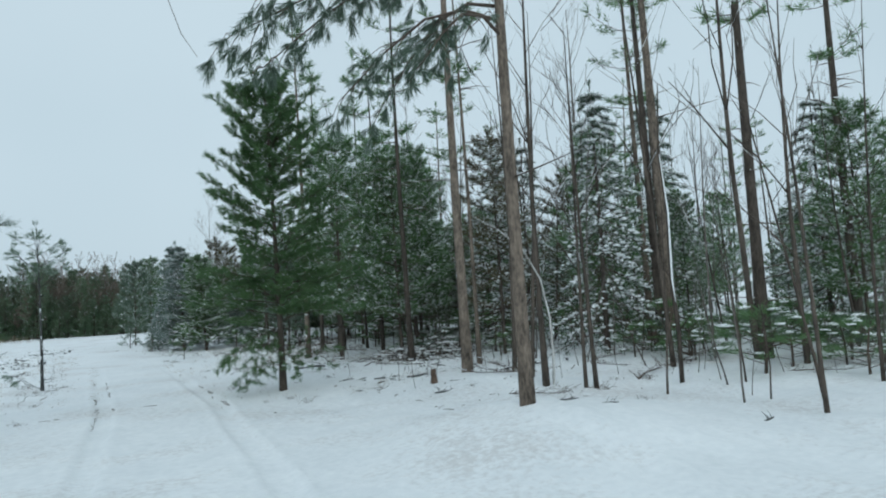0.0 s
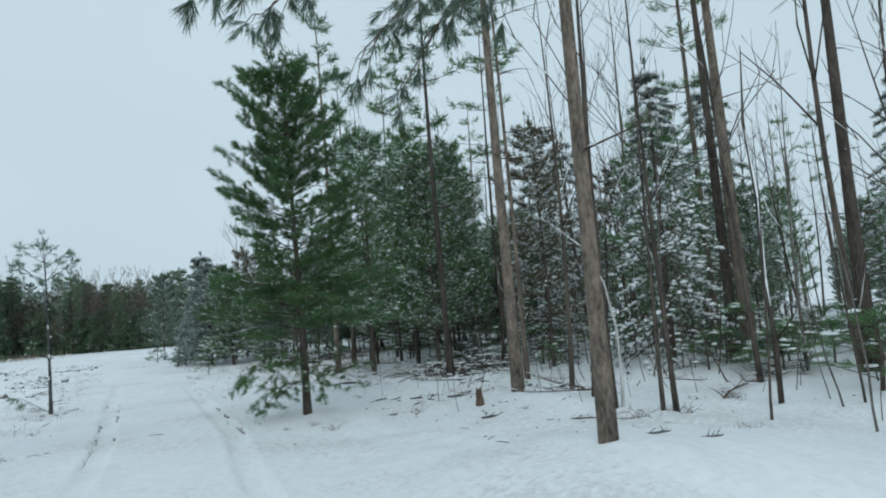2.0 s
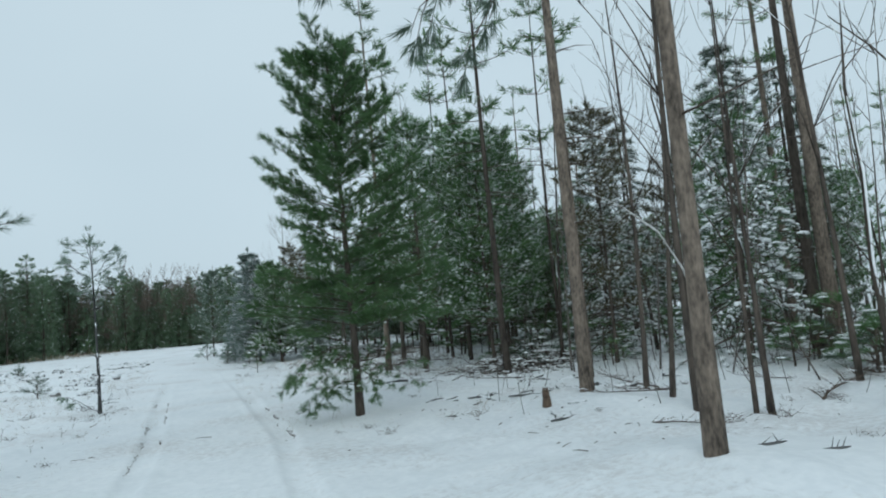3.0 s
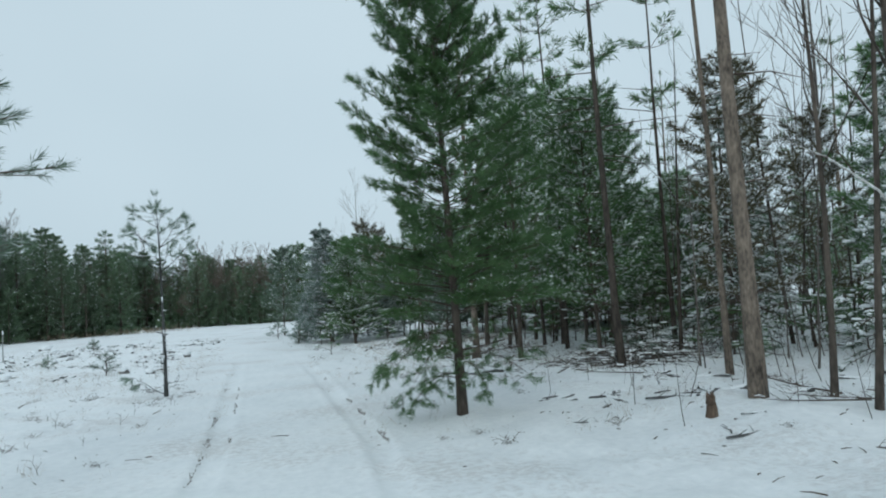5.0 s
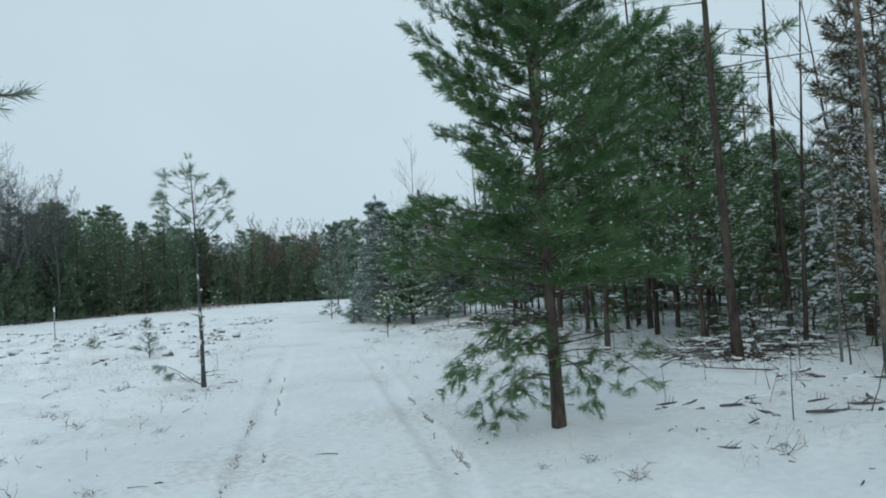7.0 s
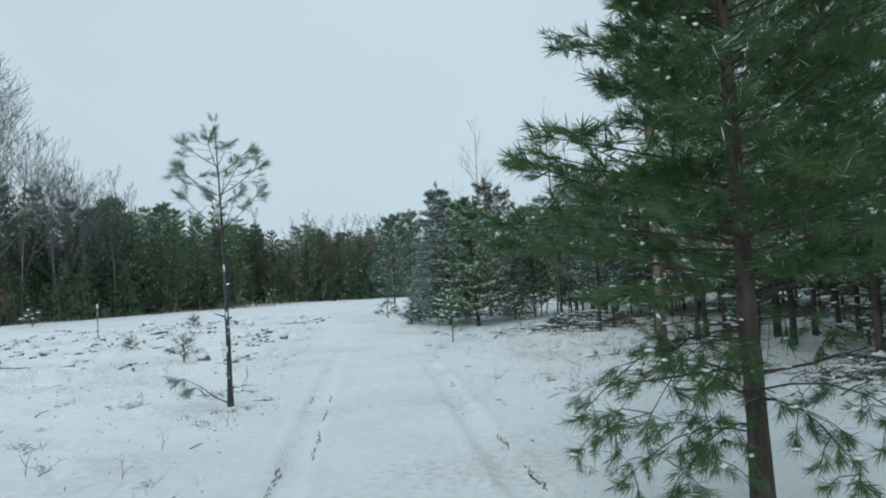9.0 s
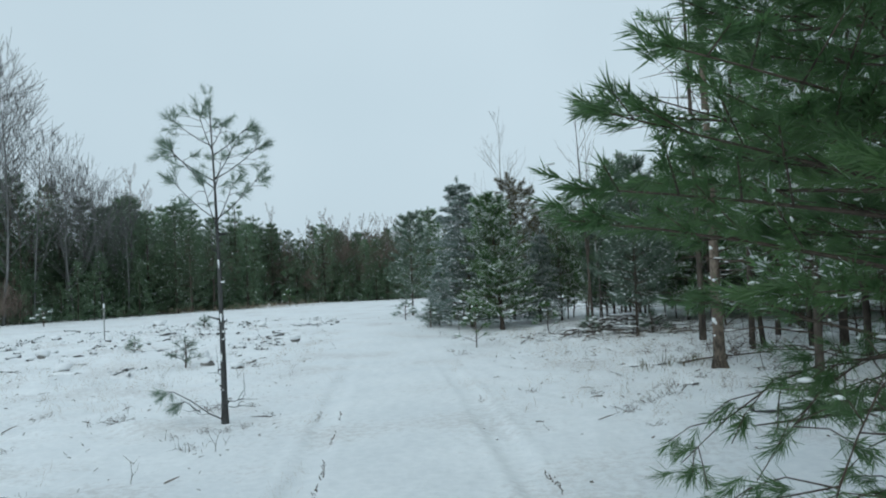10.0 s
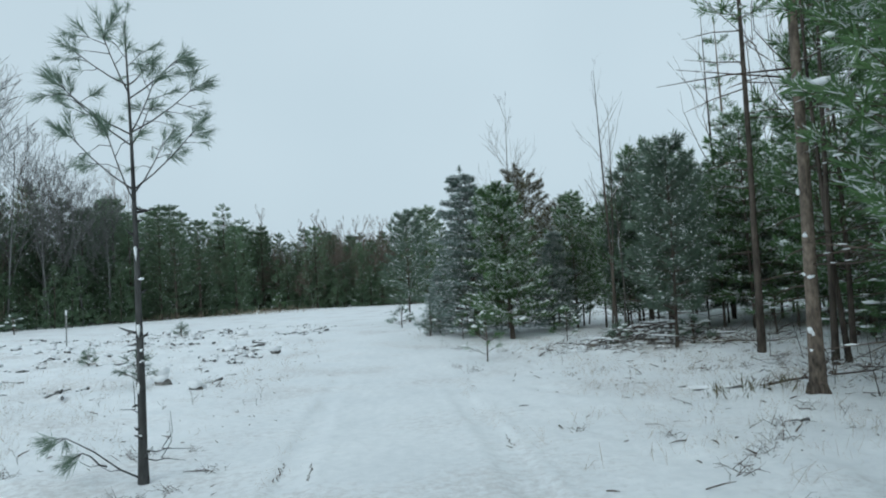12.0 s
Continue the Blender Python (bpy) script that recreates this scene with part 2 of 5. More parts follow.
def rise(x, y):
    """The height of the snow."""
    z = 0.10 * noise.noise((x * 0.11, y * 0.11, 1.7)) + 0.035 * noise.noise((x * 0.5, y * 0.5, 4.0))
    off = x - lane(y)
    wild = min(1.0, max(0.0, (abs(off) - 1.4) / 1.5))
    far = max(0.0, 1 - (abs(x) + abs(y - 20)) / 160)
    z += wild * far * (0.055 * noise.noise((x * 1.7, y * 1.7, 9.0)) + 0.048 * noise.noise((x * 4.1, y * 4.1, 3.0)))
    if off < -2.2:
        z += far * min(1.0, (-2.2 - off) / 3) * (0.09 * abs(noise.noise((x * 0.9, y * 0.9, 12.0))) + 0.14 * max(0.0, noise.noise((x * 1.6, y * 1.6, 15.0)) - 0.12) + 0.05 * max(0.0, noise.noise((x * 3.6, y * 3.6, 17.0))))
    z += 0.36 * math.exp(-((x - 3.7) ** 2 + (y - 6.6) ** 2) / 2.2)
    z += 0.18 * math.exp(-((x - 10.35) ** 2 + (y - 12.4) ** 2) / 6.0)
    z += 0.20 * math.exp(-((x - 4.84) ** 2 + (y - 10.98) ** 2) / 1.5)
    z += 0.012 * noise.noise((x * 6.0, y * 6.0, 8.0)) * far
    for track in (-0.52, 1.15):
        wander = 0.05 * noise.noise((0.0, y * 0.35, track * 5))
        d = abs(off - track - wander)
        if d < 0.6 and -20 < y < 75:
            worn = (0.8 + 0.6 * noise.noise((x * 2, y * 1.3, 6.0))) * min(1.0, max(0.15, (26 - y) / 9))
            z += (-0.030 * min(1.0, max(0.0, (0.15 - d) / 0.07)) + 0.012 * math.exp(-((d - 0.20) / 0.05) ** 2)) * worn
    return z * (1.0 if abs(x) + abs(y) < 200 else 0.3)


def steps(lo, hi, fine_lo, fine_hi, fine):
    inner = np.arange(fine_lo, fine_hi + 1e-6, fine)
    grow, right, step = 1.13, [], fine
    p = fine_hi
    while p < hi:
        step *= grow
        p += step
        right.append(p)
    p, step, left = fine_lo, fine, []
    while p > lo:
        step *= grow
        p -= step
        left.append(p)
    return np.concatenate([left[::-1], inner, right])


gx, gy = steps(-2500, 2500, -17, 8, 0.12), steps(-2500, 2500, 8, 42, 0.14)
gx = np.concatenate([gx[gx < -3.2], np.arange(-3.2, 1.4, 0.045), gx[gx > 1.41]])
gv = [(x, y, rise(x, y)) for y in gy for x in gx]
w = len(gx)
a = (np.arange(len(gy) - 1)[:, None] * w + np.arange(w - 1)[None, :]).ravel()
gf = np.concatenate([np.stack([a, a + 1, a + w + 1], 1), np.stack([a, a + w + 1, a + w], 1)], 0)
ground = new("ground", mesh_of("ground", gv, gf, SNOW))
tagged(ground, "thin fresh snow over an uneven clearing with two wheel tracks", "ground", kind="structure")


def stand(x, y, turn=0.0, size=1.0, tilt=(0, 0), sink=0.05):
    """A pose on the snow."""
    return pose(x, y, rise(x, y) - sink, tilt[0], tilt[1], turn) @ Matrix.Diagonal((size, size, size, 1))


# ---- trees ----
def trunk_line(rng, h, lean, wave, n=9):
    pts, off = [], Vector((0, 0, 0))
    for i in range(n):
        s = i / (n - 1)
        off = Vector((lean[0] * s + wave * math.sin(3.1 * s + rng.uniform(-0.2, 0.2)), lean[1] * s + wave * math.cos(2.3 * s) - wave, 0))
        pts.append(Vector((0, 0, -0.15 + (h + 0.15) * s)) + off)
    return pts


def on_line(pts, z):
    for a, b in zip(pts, pts[1:]):
        if a.z <= z <= b.z:
            return a.lerp(b, (z - a.z) / (b.z - a.z))
    return pts[-1].copy()


def conifer(name, label, seed, h, d, crown_from, reach, gap, per, rise_by, twigs, needle, bark=BARK, leaf=NEEDLE,
            lean=(0, 0), wave=0.04, snow=0.3, snow_size=0.05, curl=0.25, dead=0, shape="pine", thin_top=0.0, group="trees", low=(), skirt=0.0, jitter=0.08, open_below=0.0, ragged=0.0, bare_in=0.30, taper=1.1, stub=1.0, feather=1, thin=1.0, cone=0.85, fall=0.62):
    """A conifer as trunk, limbs, crown and the snow caught in it. needle: count, length, width, spread."""
    rng = random.Random(seed)
    tree = thing(name, label, "tree", group)
    line = trunk_line(rng, h, lean, wave)
    t = Tubes(10)
    t.add(line, [d / 2 * (1.22 if i == 0 else 1.0 - 0.86 * (i / (len(line) - 1)) ** taper) for i in range(len(line))], 0.05, rng)
    part("trunk", t.mesh("trunk", bark), tree)
    limbs, tufts, lumps, low_tufts = Tubes(4), [], [], []
    z = crown_from
    while z < h - 0.15:
        s = (z - crown_from) / (h - crown_from)
        if shape == "spruce":
            span = reach * (1 - s) ** cone + 0.12
        elif shape == "high":
            span = reach * (0.45 + 1.3 * s * (1 - s) * 1.6) * (1 - 0.55 * s)
        else:
            span = reach * min(1.0, 0.55 + skirt + 1.5 * s) * (1 - s) ** fall + 0.16
        first = rng.uniform(0, 6.28)
        for k in range(per):
            if rng.random() < thin_top * s or (z < open_below and rng.random() < 0.62):
                continue
            az = first + k * 6.283 / per + rng.uniform(-0.35, 0.35)
            length = span * rng.uniform(0.62 - ragged, 1.15 + 0.6 * ragged)
            out_way = Vector((math.cos(az), math.sin(az), 0))
            base = on_line(line, z + rng.uniform(-jitter, jitter))
            up = rise_by + rng.uniform(-0.12, 0.12) + (0.35 * s if shape == "pine" else 0.1 * s)
            pts = []
            sway = Vector((-out_way.y, out_way.x, 0)) * rng.uniform(-0.18, 0.18) * length
            for i in range(5):
                q = i / 4
                pts.append(base + out_way * length * q + sway * q * q + Vector((0, 0, length * (up * q + curl * q * q * ((1 if skirt == 0 else 1.7 * s - 0.35) if shape != "spruce" else -0.2)))))
            limbs.add(pts, [max(0.003, 0.011 * thin * length ** 0.8 * (1 - 0.8 * i / 4)) for i in range(5)])
            for j in range(twigs):
                q = bare_in + (1 - bare_in) * (j + rng.random() * 0.6) / twigs
                q = min(q, 1.0)
                i = min(3, int(q * 4))
                p = pts[i].lerp(pts[i + 1], q * 4 - i)
                way = (pts[i + 1] - pts[i]).normalized()
                aside = way.cross(Vector((0, 0, 1))).normalized() * (1 if j % 2 else -1)
                tw = (way * rng.uniform(0.5, 1.0) + aside * rng.uniform(0.4, 1.0) + Vector((0, 0, rng.uniform(0.0, 0.5) if shape != "spruce" else rng.uniform(-0.35, 0.05)))).normalized()
                reach_tw = length * (0.30 if feather == 1 else 0.36) * (1.15 - q) + needle[1] * rng.uniform(0.4, 1.0)
                end = p + tw * reach_tw
                if j % 2 == 0:
                    limbs.add([p, end], [0.005, 0.003])
                tufts.append((end, tw, rng.uniform(0.75, 1.2)))
                for f in range(1, feather):
                    mid = p.lerp(end, f / feather) + Vector((rng.uniform(-0.05, 0.05), rng.uniform(-0.05, 0.05), rng.uniform(-0.05, 0.03)))
                    tufts.append((mid, tw + Vector((rng.uniform(-0.6, 0.6), rng.uniform(-0.6, 0.6), rng.uniform(-0.4, 0.2))), rng.uniform(0.75, 1.05)))
                if feather == 1 and rng.random() < 0.55:
                    tufts.append((p + tw * reach_tw * 0.45, tw, rng.uniform(0.7, 1.0)))
                for along in (0.95, 0.45):
                    if rng.random() < snow:
                        k2 = snow_size * rng.uniform(0.45, 1.3)
                        lumps.append((p.lerp(end, along * rng.uniform(0.7, 1.05)) + Vector((0, 0, 0.01 + 0.28 * needle[1])), (k2 * rng.uniform(1.0, 2.3), k2 * rng.uniform(0.5, 0.95), k2 * rng.uniform(0.45, 0.85)), math.atan2(tw.y, tw.x)))
            tufts.append((pts[-1], pts[-1] - pts[-2], rng.uniform(0.9, 1.25)))
        z += gap * rng.uniform(0.75, 1.25)
    for k in range(4):
        tufts.append((line[-1] + Vector((0, 0, needle[1] * 0.25 * k)), Vector((rng.uniform(-0.2, 0.2), rng.uniform(-0.2, 0.2), 1)), 1.1))
    for k in range(dead):
        zz = rng.uniform(min(0.9, crown_from * 0.5), max(crown_from, 1.4) * 1.05)
        az = rng.uniform(0, 6.28)
        length = rng.uniform(0.3, 1.5) * min(1, reach) * stub
        base = on_line(line, zz)
        out_way = Vector((math.cos(az), math.sin(az), rng.uniform(-0.15, 0.25)))
        bend = Vector((rng.uniform(-0.2, 0.2), rng.uniform(-0.2, 0.2), rng.uniform(-0.25, 0.12)))
        pts = [base, base + out_way * length * 0.5, base + out_way * length + bend * length * 0.6]
        limbs.add(pts, [0.012, 0.008, 0.003])
        if snow > 0.2:
            for a, b in zip(pts, pts[1:]):
                if rng.random() < 0.55:
                    lumps.append((a.lerp(b, rng.uniform(0.3, 0.7)) + Vector((0, 0, 0.010)), (length * rng.uniform(0.04, 0.10), 0.011, 0.009), math.atan2(b.y - a.y, b.x - a.x)))
        if rng.random() < 0.6:
            limbs.add([pts[1], pts[1] + (out_way + bend * 2.5).normalized() * length * 0.4], [0.006, 0.002])
    for z0, q1, n in low:
        q0, q1 = on_line(line, z0), Vector(q1)
        arc = [q0.lerp(q1, q) + Vector((0, 0, 0.22 * (q1 - q0).length * math.sin(math.pi * q) * (0.8 if q1.z < z0 else -0.5))) for q in (0, 0.2, 0.4, 0.6, 0.8, 1.0)]
        limbs.add(arc, [0.007, 0.006, 0.005, 0.004, 0.003, 0.002])
        for k in range(n):
            i = 1 + k % 4
            p = arc[i].lerp(arc[i + 1], rng.random())
            e = p + Vector((rng.uniform(-0.30, 0.30), rng.uniform(-0.30, 0.30), rng.uniform(-0.22, 0.08))) * min(1, (q1 - q0).length)
            limbs.add([p, p.lerp(e, 0.6) + Vector((0, 0, 0.03)), e], [0.003, 0.0025, 0.002])
            for m in range(3):
                d = (e - p).normalized() + Vector((rng.uniform(-0.9, 0.9), rng.uniform(-0.9, 0.9), rng.uniform(-0.7, 0.3)))
                s2 = p.lerp(e, rng.uniform(0.5, 1.0))
                low_tufts.append((s2 + d.normalized() * 0.05, d, rng.uniform(0.6, 1.0)))
            if rng.random() < 0.35:
                lumps.append((e + Vector((0, 0, 0.012)), (0.03, 0.014, 0.010), rng.uniform(0, 3)))
        for k in range(4):
            low_tufts.append((q1 + Vector((rng.uniform(-0.12, 0.12), rng.uniform(-0.12, 0.12), rng.uniform(-0.06, 0.08))), (q1 - q0).normalized() + Vector((rng.uniform(-0.5, 0.5), rng.uniform(-0.5, 0.5), 0.1)), 0.9))
    crown = part("crown", joined("crown", [limbs.mesh("limbs", TWIG), needles_mesh("needles", tufts, leaf, *needle[:4], seed, *needle[5:])]
                                  + ([needles_mesh("low_needles", low_tufts, leaf, 40, 0.115, 0.0046, 0.48, seed, 0.1)] if low_tufts else [])), tree)
    if lumps:
        tagged(part("snow", lumps_mesh("snow", lumps, SNOW_CAP, seed), crown, "fresh snow caught on the branches"), kind="stuff")
    return tree


def bare_tree(name, label, seed, h, d, depth=4, bark=BARK_GREY, wave=0.06, spread=0.55, lean=(0, 0), first=0.35, forks=3, group="trees", rime=0.0, density=0.9, bough=0.26, finest=0.0):
    """A leafless tree as trunk and branching limbs."""
    rng = random.Random(seed)
    tree = thing(name, label, "tree", group)
    line = trunk_line(rng, h, lean, wave)
    t = Tubes(8)
    t.add(line, [d / 2 * (1.15 if i == 0 else 1.0 - 0.88 * i / (len(line) - 1)) for i in range(len(line))], 0.06, rng)
    part("trunk", t.mesh("trunk", bark), tree)
    limbs, rimed_limbs = Tubes(4), Tubes(4)

    def grow(p, way, length, r, left):
        bend = Vector((rng.uniform(-1, 1), rng.uniform(-1, 1), rng.uniform(-0.2, 0.8))) * 0.22
        m = p + way * length * 0.5 + bend * length * 0.15
        e = p + (way + bend).normalized() * length
        limbs.add([p, m, e], [max(finest, r), max(finest, r * 0.75), max(finest, r * 0.5)])
        if rime and rng.random() < rime:
            lift = Vector((0, 0, r * 0.8))
            rimed_limbs.add([p + lift, m + lift, p.lerp(e, 0.85) + lift], [r * 0.5, r * 0.7 + 0.003, r * 0.2])
        if left > 0:
            for k in range(forks if left > 1 else 2):
                q = rng.uniform(0.4, 1.0)
                turn = Vector((rng.uniform(-1, 1), rng.uniform(-1, 1), rng.uniform(-0.1, 0.9))) * spread * 1.4
                grow(p.lerp(e, q), (way + turn).normalized(), length * rng.uniform(0.45, 0.75), r * 0.5, left - 1)

    n = int(5 + h * density)
    for k in range(n):
        s = first + (1 - first) * (k + rng.random()) / n
        az = rng.uniform(0, 6.28)
        way = Vector((math.cos(az) * spread, math.sin(az) * spread, 0.75)).normalized()
        grow(on_line(line, h * s), way, h * bough * (1.25 - s), max(0.004, d * 0.17 * (1.2 - s)), depth - 2)
    crown = part("crown", limbs.mesh("crown", bark), tree)
    if rimed_limbs.verts:
        tagged(part("snow", rimed_limbs.mesh("snow", SNOW_CAP), crown, "snow lying along the branches"), kind="stuff")
    return tree


FINE = (34, 0.13, 0.0055, 0.42)
MID = (18, 0.17, 0.020, 0.55)
FAR = (7, 0.30, 0.045, 0.60)

# the thin young pine beside the lane
def lane_sapling(h):
    rng = random.Random(11)
    tree = thing("young_pine", "slender young pine with bare stem and open crown", "tree", "pines by the lane")
    line = trunk_line(rng, h, (-0.06, 0.1), 0.02)
    t = Tubes(10)
    t.add(line, [0.050 if i == 0 else 0.0425 * (1 - 0.88 * (i / 8) ** 0.75) for i in range(9)], 0.07, rng)
    limbs, tufts, lumps = Tubes(5), [], []

    def fan_out(p, way, n, size=1.0):
        """A few needle fans gathered at the end of a shoot."""
        for k in range(n):
            d = (way + Vector((rng.uniform(-0.7, 0.7), rng.uniform(-0.7, 0.7), rng.uniform(-0.7, 0.4)))).normalized()
            e = p + d * rng.uniform(0.02, 0.10)
            limbs.add([p, e], [0.003, 0.002])
            tufts.append((e + d * 0.09, d, size * rng.uniform(0.75, 1.1)))

    for z, n, reach, lift in ((0.618, 4, 0.50, 0.95), (0.748, 5, 0.56, 0.72), (0.848, 4, 0.40, 0.72), (0.918, 3, 0.12, 0.9)):
        first = rng.uniform(-0.2, 0.5)
        for k in range(n):
            az = first + 6.283 * k / n + rng.uniform(-0.3, 0.3)
            out_way = Vector((math.cos(az), math.sin(az), 0))
            length = reach * rng.uniform(0.7, 1.08)
            base = on_line(line, h * (z + rng.uniform(-0.018, 0.018)))
            pts = [base + out_way * length * q + Vector((0, 0, lift * length * (0.7 * q + 0.3 * q * q))) for q in (0, 0.35, 0.7, 1.0)]
            limbs.add(pts, [0.011 * length ** 0.5, 0.009 * length ** 0.5, 0.007 * length ** 0.5, 0.004])
            way = (pts[3] - pts[2]).normalized()
            fan_out(pts[3], way, 4 if length > 0.25 else 2, 1.05 if length > 0.25 else 0.8)
            for q in ((0.58, 0.76, 0.9) if length > 0.3 else ()):
                p = pts[1].lerp(pts[2], (q - 0.35) / 0.35) if q < 0.7 else pts[2].lerp(pts[3], (q - 0.7) / 0.3)
                aside = way.cross(Vector((0, 0, 1))).normalized() * rng.choice((-1, 1))
                d = (way * 0.7 + aside * rng.uniform(0.4, 1.0) + Vector((0, 0, rng.uniform(-0.5, 0.1)))).normalized()
                e = p + d * rng.uniform(0.05, 0.13)
                limbs.add([p, e], [0.004, 0.0025])
                fan_out(e, d, rng.choice((1, 1, 2)), 0.9)
    for z in (0.955, 0.975):
        p, az = on_line(line, h * z), rng.uniform(0, 6.28)
        tufts.append((p + Vector((0, 0, 0.06)), Vector((math.cos(az) * 0.35, math.sin(az) * 0.35, 1)).normalized(), 0.7))
    fan_out(line[-1], Vector((0, 0, 1.6)), 2, 0.85)
    # broken stubs and bare twigs down the stem
    for k in range(26):
        z, az = h * rng.uniform(0.03, 0.60), rng.uniform(0, 6.28)
        p, n = on_line(line, z), rng.choice((0.03, 0.04, 0.05, 0.06, 0.13))
        d = Vector((math.cos(az), math.sin(az), rng.uniform(-0.2, 0.5)))
        limbs.add([p, p + d * (0.03 + n * 0.5), p + d * (0.03 + n) + Vector((0, 0, rng.uniform(-0.02, 0.03)))], [0.013, 0.009, 0.004], 0.2, rng)
        if k % 4 == 0:
            lumps.append((p + d * 0.05 + Vector((0, 0, 0.012)), (0.028, 0.020, 0.016), az))
    for z in (0.21, 0.335, 0.50):
        p, az = on_line(line, h * z), rng.uniform(-2.4, -0.8)
        lumps.append((p + Vector((math.cos(az), math.sin(az), 0)) * 0.028, (0.016, 0.016, rng.uniform(0.04, 0.07)), az))
    for az, z, n in ((-0.4, 0.24, 0.26), (-0.1, 0.30, 0.22), (2.6, 0.60, 0.12)):
        p = on_line(line, z)
        d = Vector((math.cos(az), math.sin(az), 0.05))
        q = p + d * n
        limbs.add([p, p.lerp(q, 0.5) + Vector((0, 0, -0.02)), q], [0.006, 0.005, 0.003])
        limbs.add([q - d * n * 0.3, q + Vector((0.02, 0.0, 0.12)), q + Vector((0.0, 0.02, 0.28))], [0.004, 0.003, 0.0015])
        limbs.add([q - d * n * 0.3, q + d * 0.16 + Vector((0, 0, -0.02))], [0.004, 0.002])
    for z0, tip, fans in (((0, 0, 0.08), (-0.54, -0.08, 0.44), 5), ((-0.26, -0.03, 0.20), (-0.40, -0.12, 0.33), 4)):
        p, tip = Vector(z0), Vector(tip)
        pts = [p, p.lerp(tip, 0.3) + Vector((0, 0, -0.02)), p.lerp(tip, 0.65) + Vector((0, 0, 0.01)), tip]
        limbs.add(pts, [0.009, 0.007, 0.006, 0.004])
        limbs.add([pts[1], pts[1] + Vector((-0.10, 0.05, -0.02)), pts[1] + Vector((-0.2, 0.1, 0.01))], [0.004, 0.003, 0.002])
        fan_out(tip, Vector((-0.8, -0.1, -0.1)), fans, 0.95)
    part("trunk", t.mesh("trunk", BARK_SAPLING), tree)
    crown = part("crown", joined("crown", [limbs.mesh("limbs", BARK_SAPLING), needles_mesh("needles", tufts, NEEDLE_GREY, 46, 0.150, 0.0050, 0.34, 11, 0.10)]), tree)
    tagged(part("snow", lumps_mesh("snow", lumps, SNOW_CAP, 11), crown, "small patches of snow on the stubs"), kind="stuff")
    return tree


sapling = lane_sapling(3.672)
sapling.matrix_basis = stand(-2.50, 17.78, 0)

# the dense pine at the corner of the stand
front_pine = conifer("pine_tree", "bushy green pine with low sweeping branches dusted with snow", 23, 5.55, 0.132, 1.27, 1.12, 0.155, 6, 0.19, 8,
                     (40, 0.115, 0.0066, 0.40, 5, 0.10), BARK_DARK, NEEDLE, lean=(-0.10, 0.0), wave=0.03, snow=0.30, snow_size=0.011, curl=0.26, dead=10, stub=0.6,
                     group="pines by the lane", skirt=0.45, jitter=0.2, ragged=0.18, bare_in=0.34, feather=3, thin=0.75, fall=0.40,
                     low=((1.1, (-1.0, -0.32, 0.62), 14), (0.95, (-0.7, -0.62, 0.50), 14), (1.05, (-0.95, 0.4, 0.6), 14), (0.75, (0.85, -0.45, 0.45), 11),
                          (0.55, (-0.66, -0.38, 0.28), 11), (0.9, (0.2, 1.1, 0.55), 11), (0.5, (-0.78, 0.1, 0.25), 11), (1.15, (1.0, 0.3, 0.7), 11), (0.7, (0.2, -0.8, 0.35), 10), (1.0, (-0.9, -0.75, 0.75), 13)))
front_pine.matrix_basis = stand(1.99, 12.83, 0)

# the pine whose branch tips reach in over the field side
edge_pine = conifer("pine_tree", "tall pine with long needle tufts beside the lane", 31, 7.0, 0.18, 1.6, 1.38, 0.26, 6, 0.14, 5,
                    FINE, BARK, NEEDLE_GREY, snow=0.06, snow_size=0.03, group="pines by the lane", skirt=0.3, jitter=0.2)
edge_pine.matrix_basis = stand(-3.14, 9.94, 10)


# ---- the mature stand ----
def mature(name, label, seed, x, y, d, h, crown_from, reach, lean=(0, 0), bark=BARK, dead=12, leaf=NEEDLE, gap=0.95):
    tree = conifer(name, label, seed, h, d, crown_from, reach, gap, 4, 0.05, 5, (12, 0.20, 0.018, 0.55), bark, leaf,
                   lean=lean, wave=0.05, snow=0.45, snow_size=0.04, dead=dead, shape="high", group="trunks of the stand")
    tree.matrix_basis = stand(x, y, seed * 37 % 360)
    return tree


BROWN = "tall pine with a bare brown trunk rising from the snow"
mature("pine_tree", BROWN, 41, 3.60, 6.63, 0.152, 11.8, 7.8, 1.36, (-0.25, 0.1), dead=3)
mature("pine_tree", BROWN, 42, 4.84, 10.98, 0.184, 12.5, 7.6, 1.28, (-0.1, 0.1), dead=6)
mature("pine_tree", BROWN, 43, 5.57, 15.92, 0.152, 10.0, 5.6, 1.28, (0.05, 0), bark=BARK_DARK, dead=24)
mature("pine_tree", BROWN, 44, 10.33, 12.17, 0.270, 13.0, 7.6, 1.44, (0.1, 0), dead=8)
mature("pine_tree", BROWN, 45, 10.37, 12.62, 0.220, 12.0, 8.0, 1.28, (-0.1, 0), bark=BARK_DARK, dead=8)
mature("pine_tree", BROWN, 46, 6.52, 14.11, 0.112, 10.6, 6.6, 1.04, (-0.1, 0), dead=14)
mature("pine_tree", BROWN, 47, 6.51, 21.34, 0.128, 9.6, 5.6, 1.20, bark=BARK_DARK, dead=20)
patched = mature("pine_tree", "tall pine with a snow-patched brown trunk and a dark root swelling", 48, 3.81, 19.72, 0.152, 10.0, 5.6, 1.20, dead=18)
root_rng = random.Random(148)
stuck, swell = [], Tubes(8)
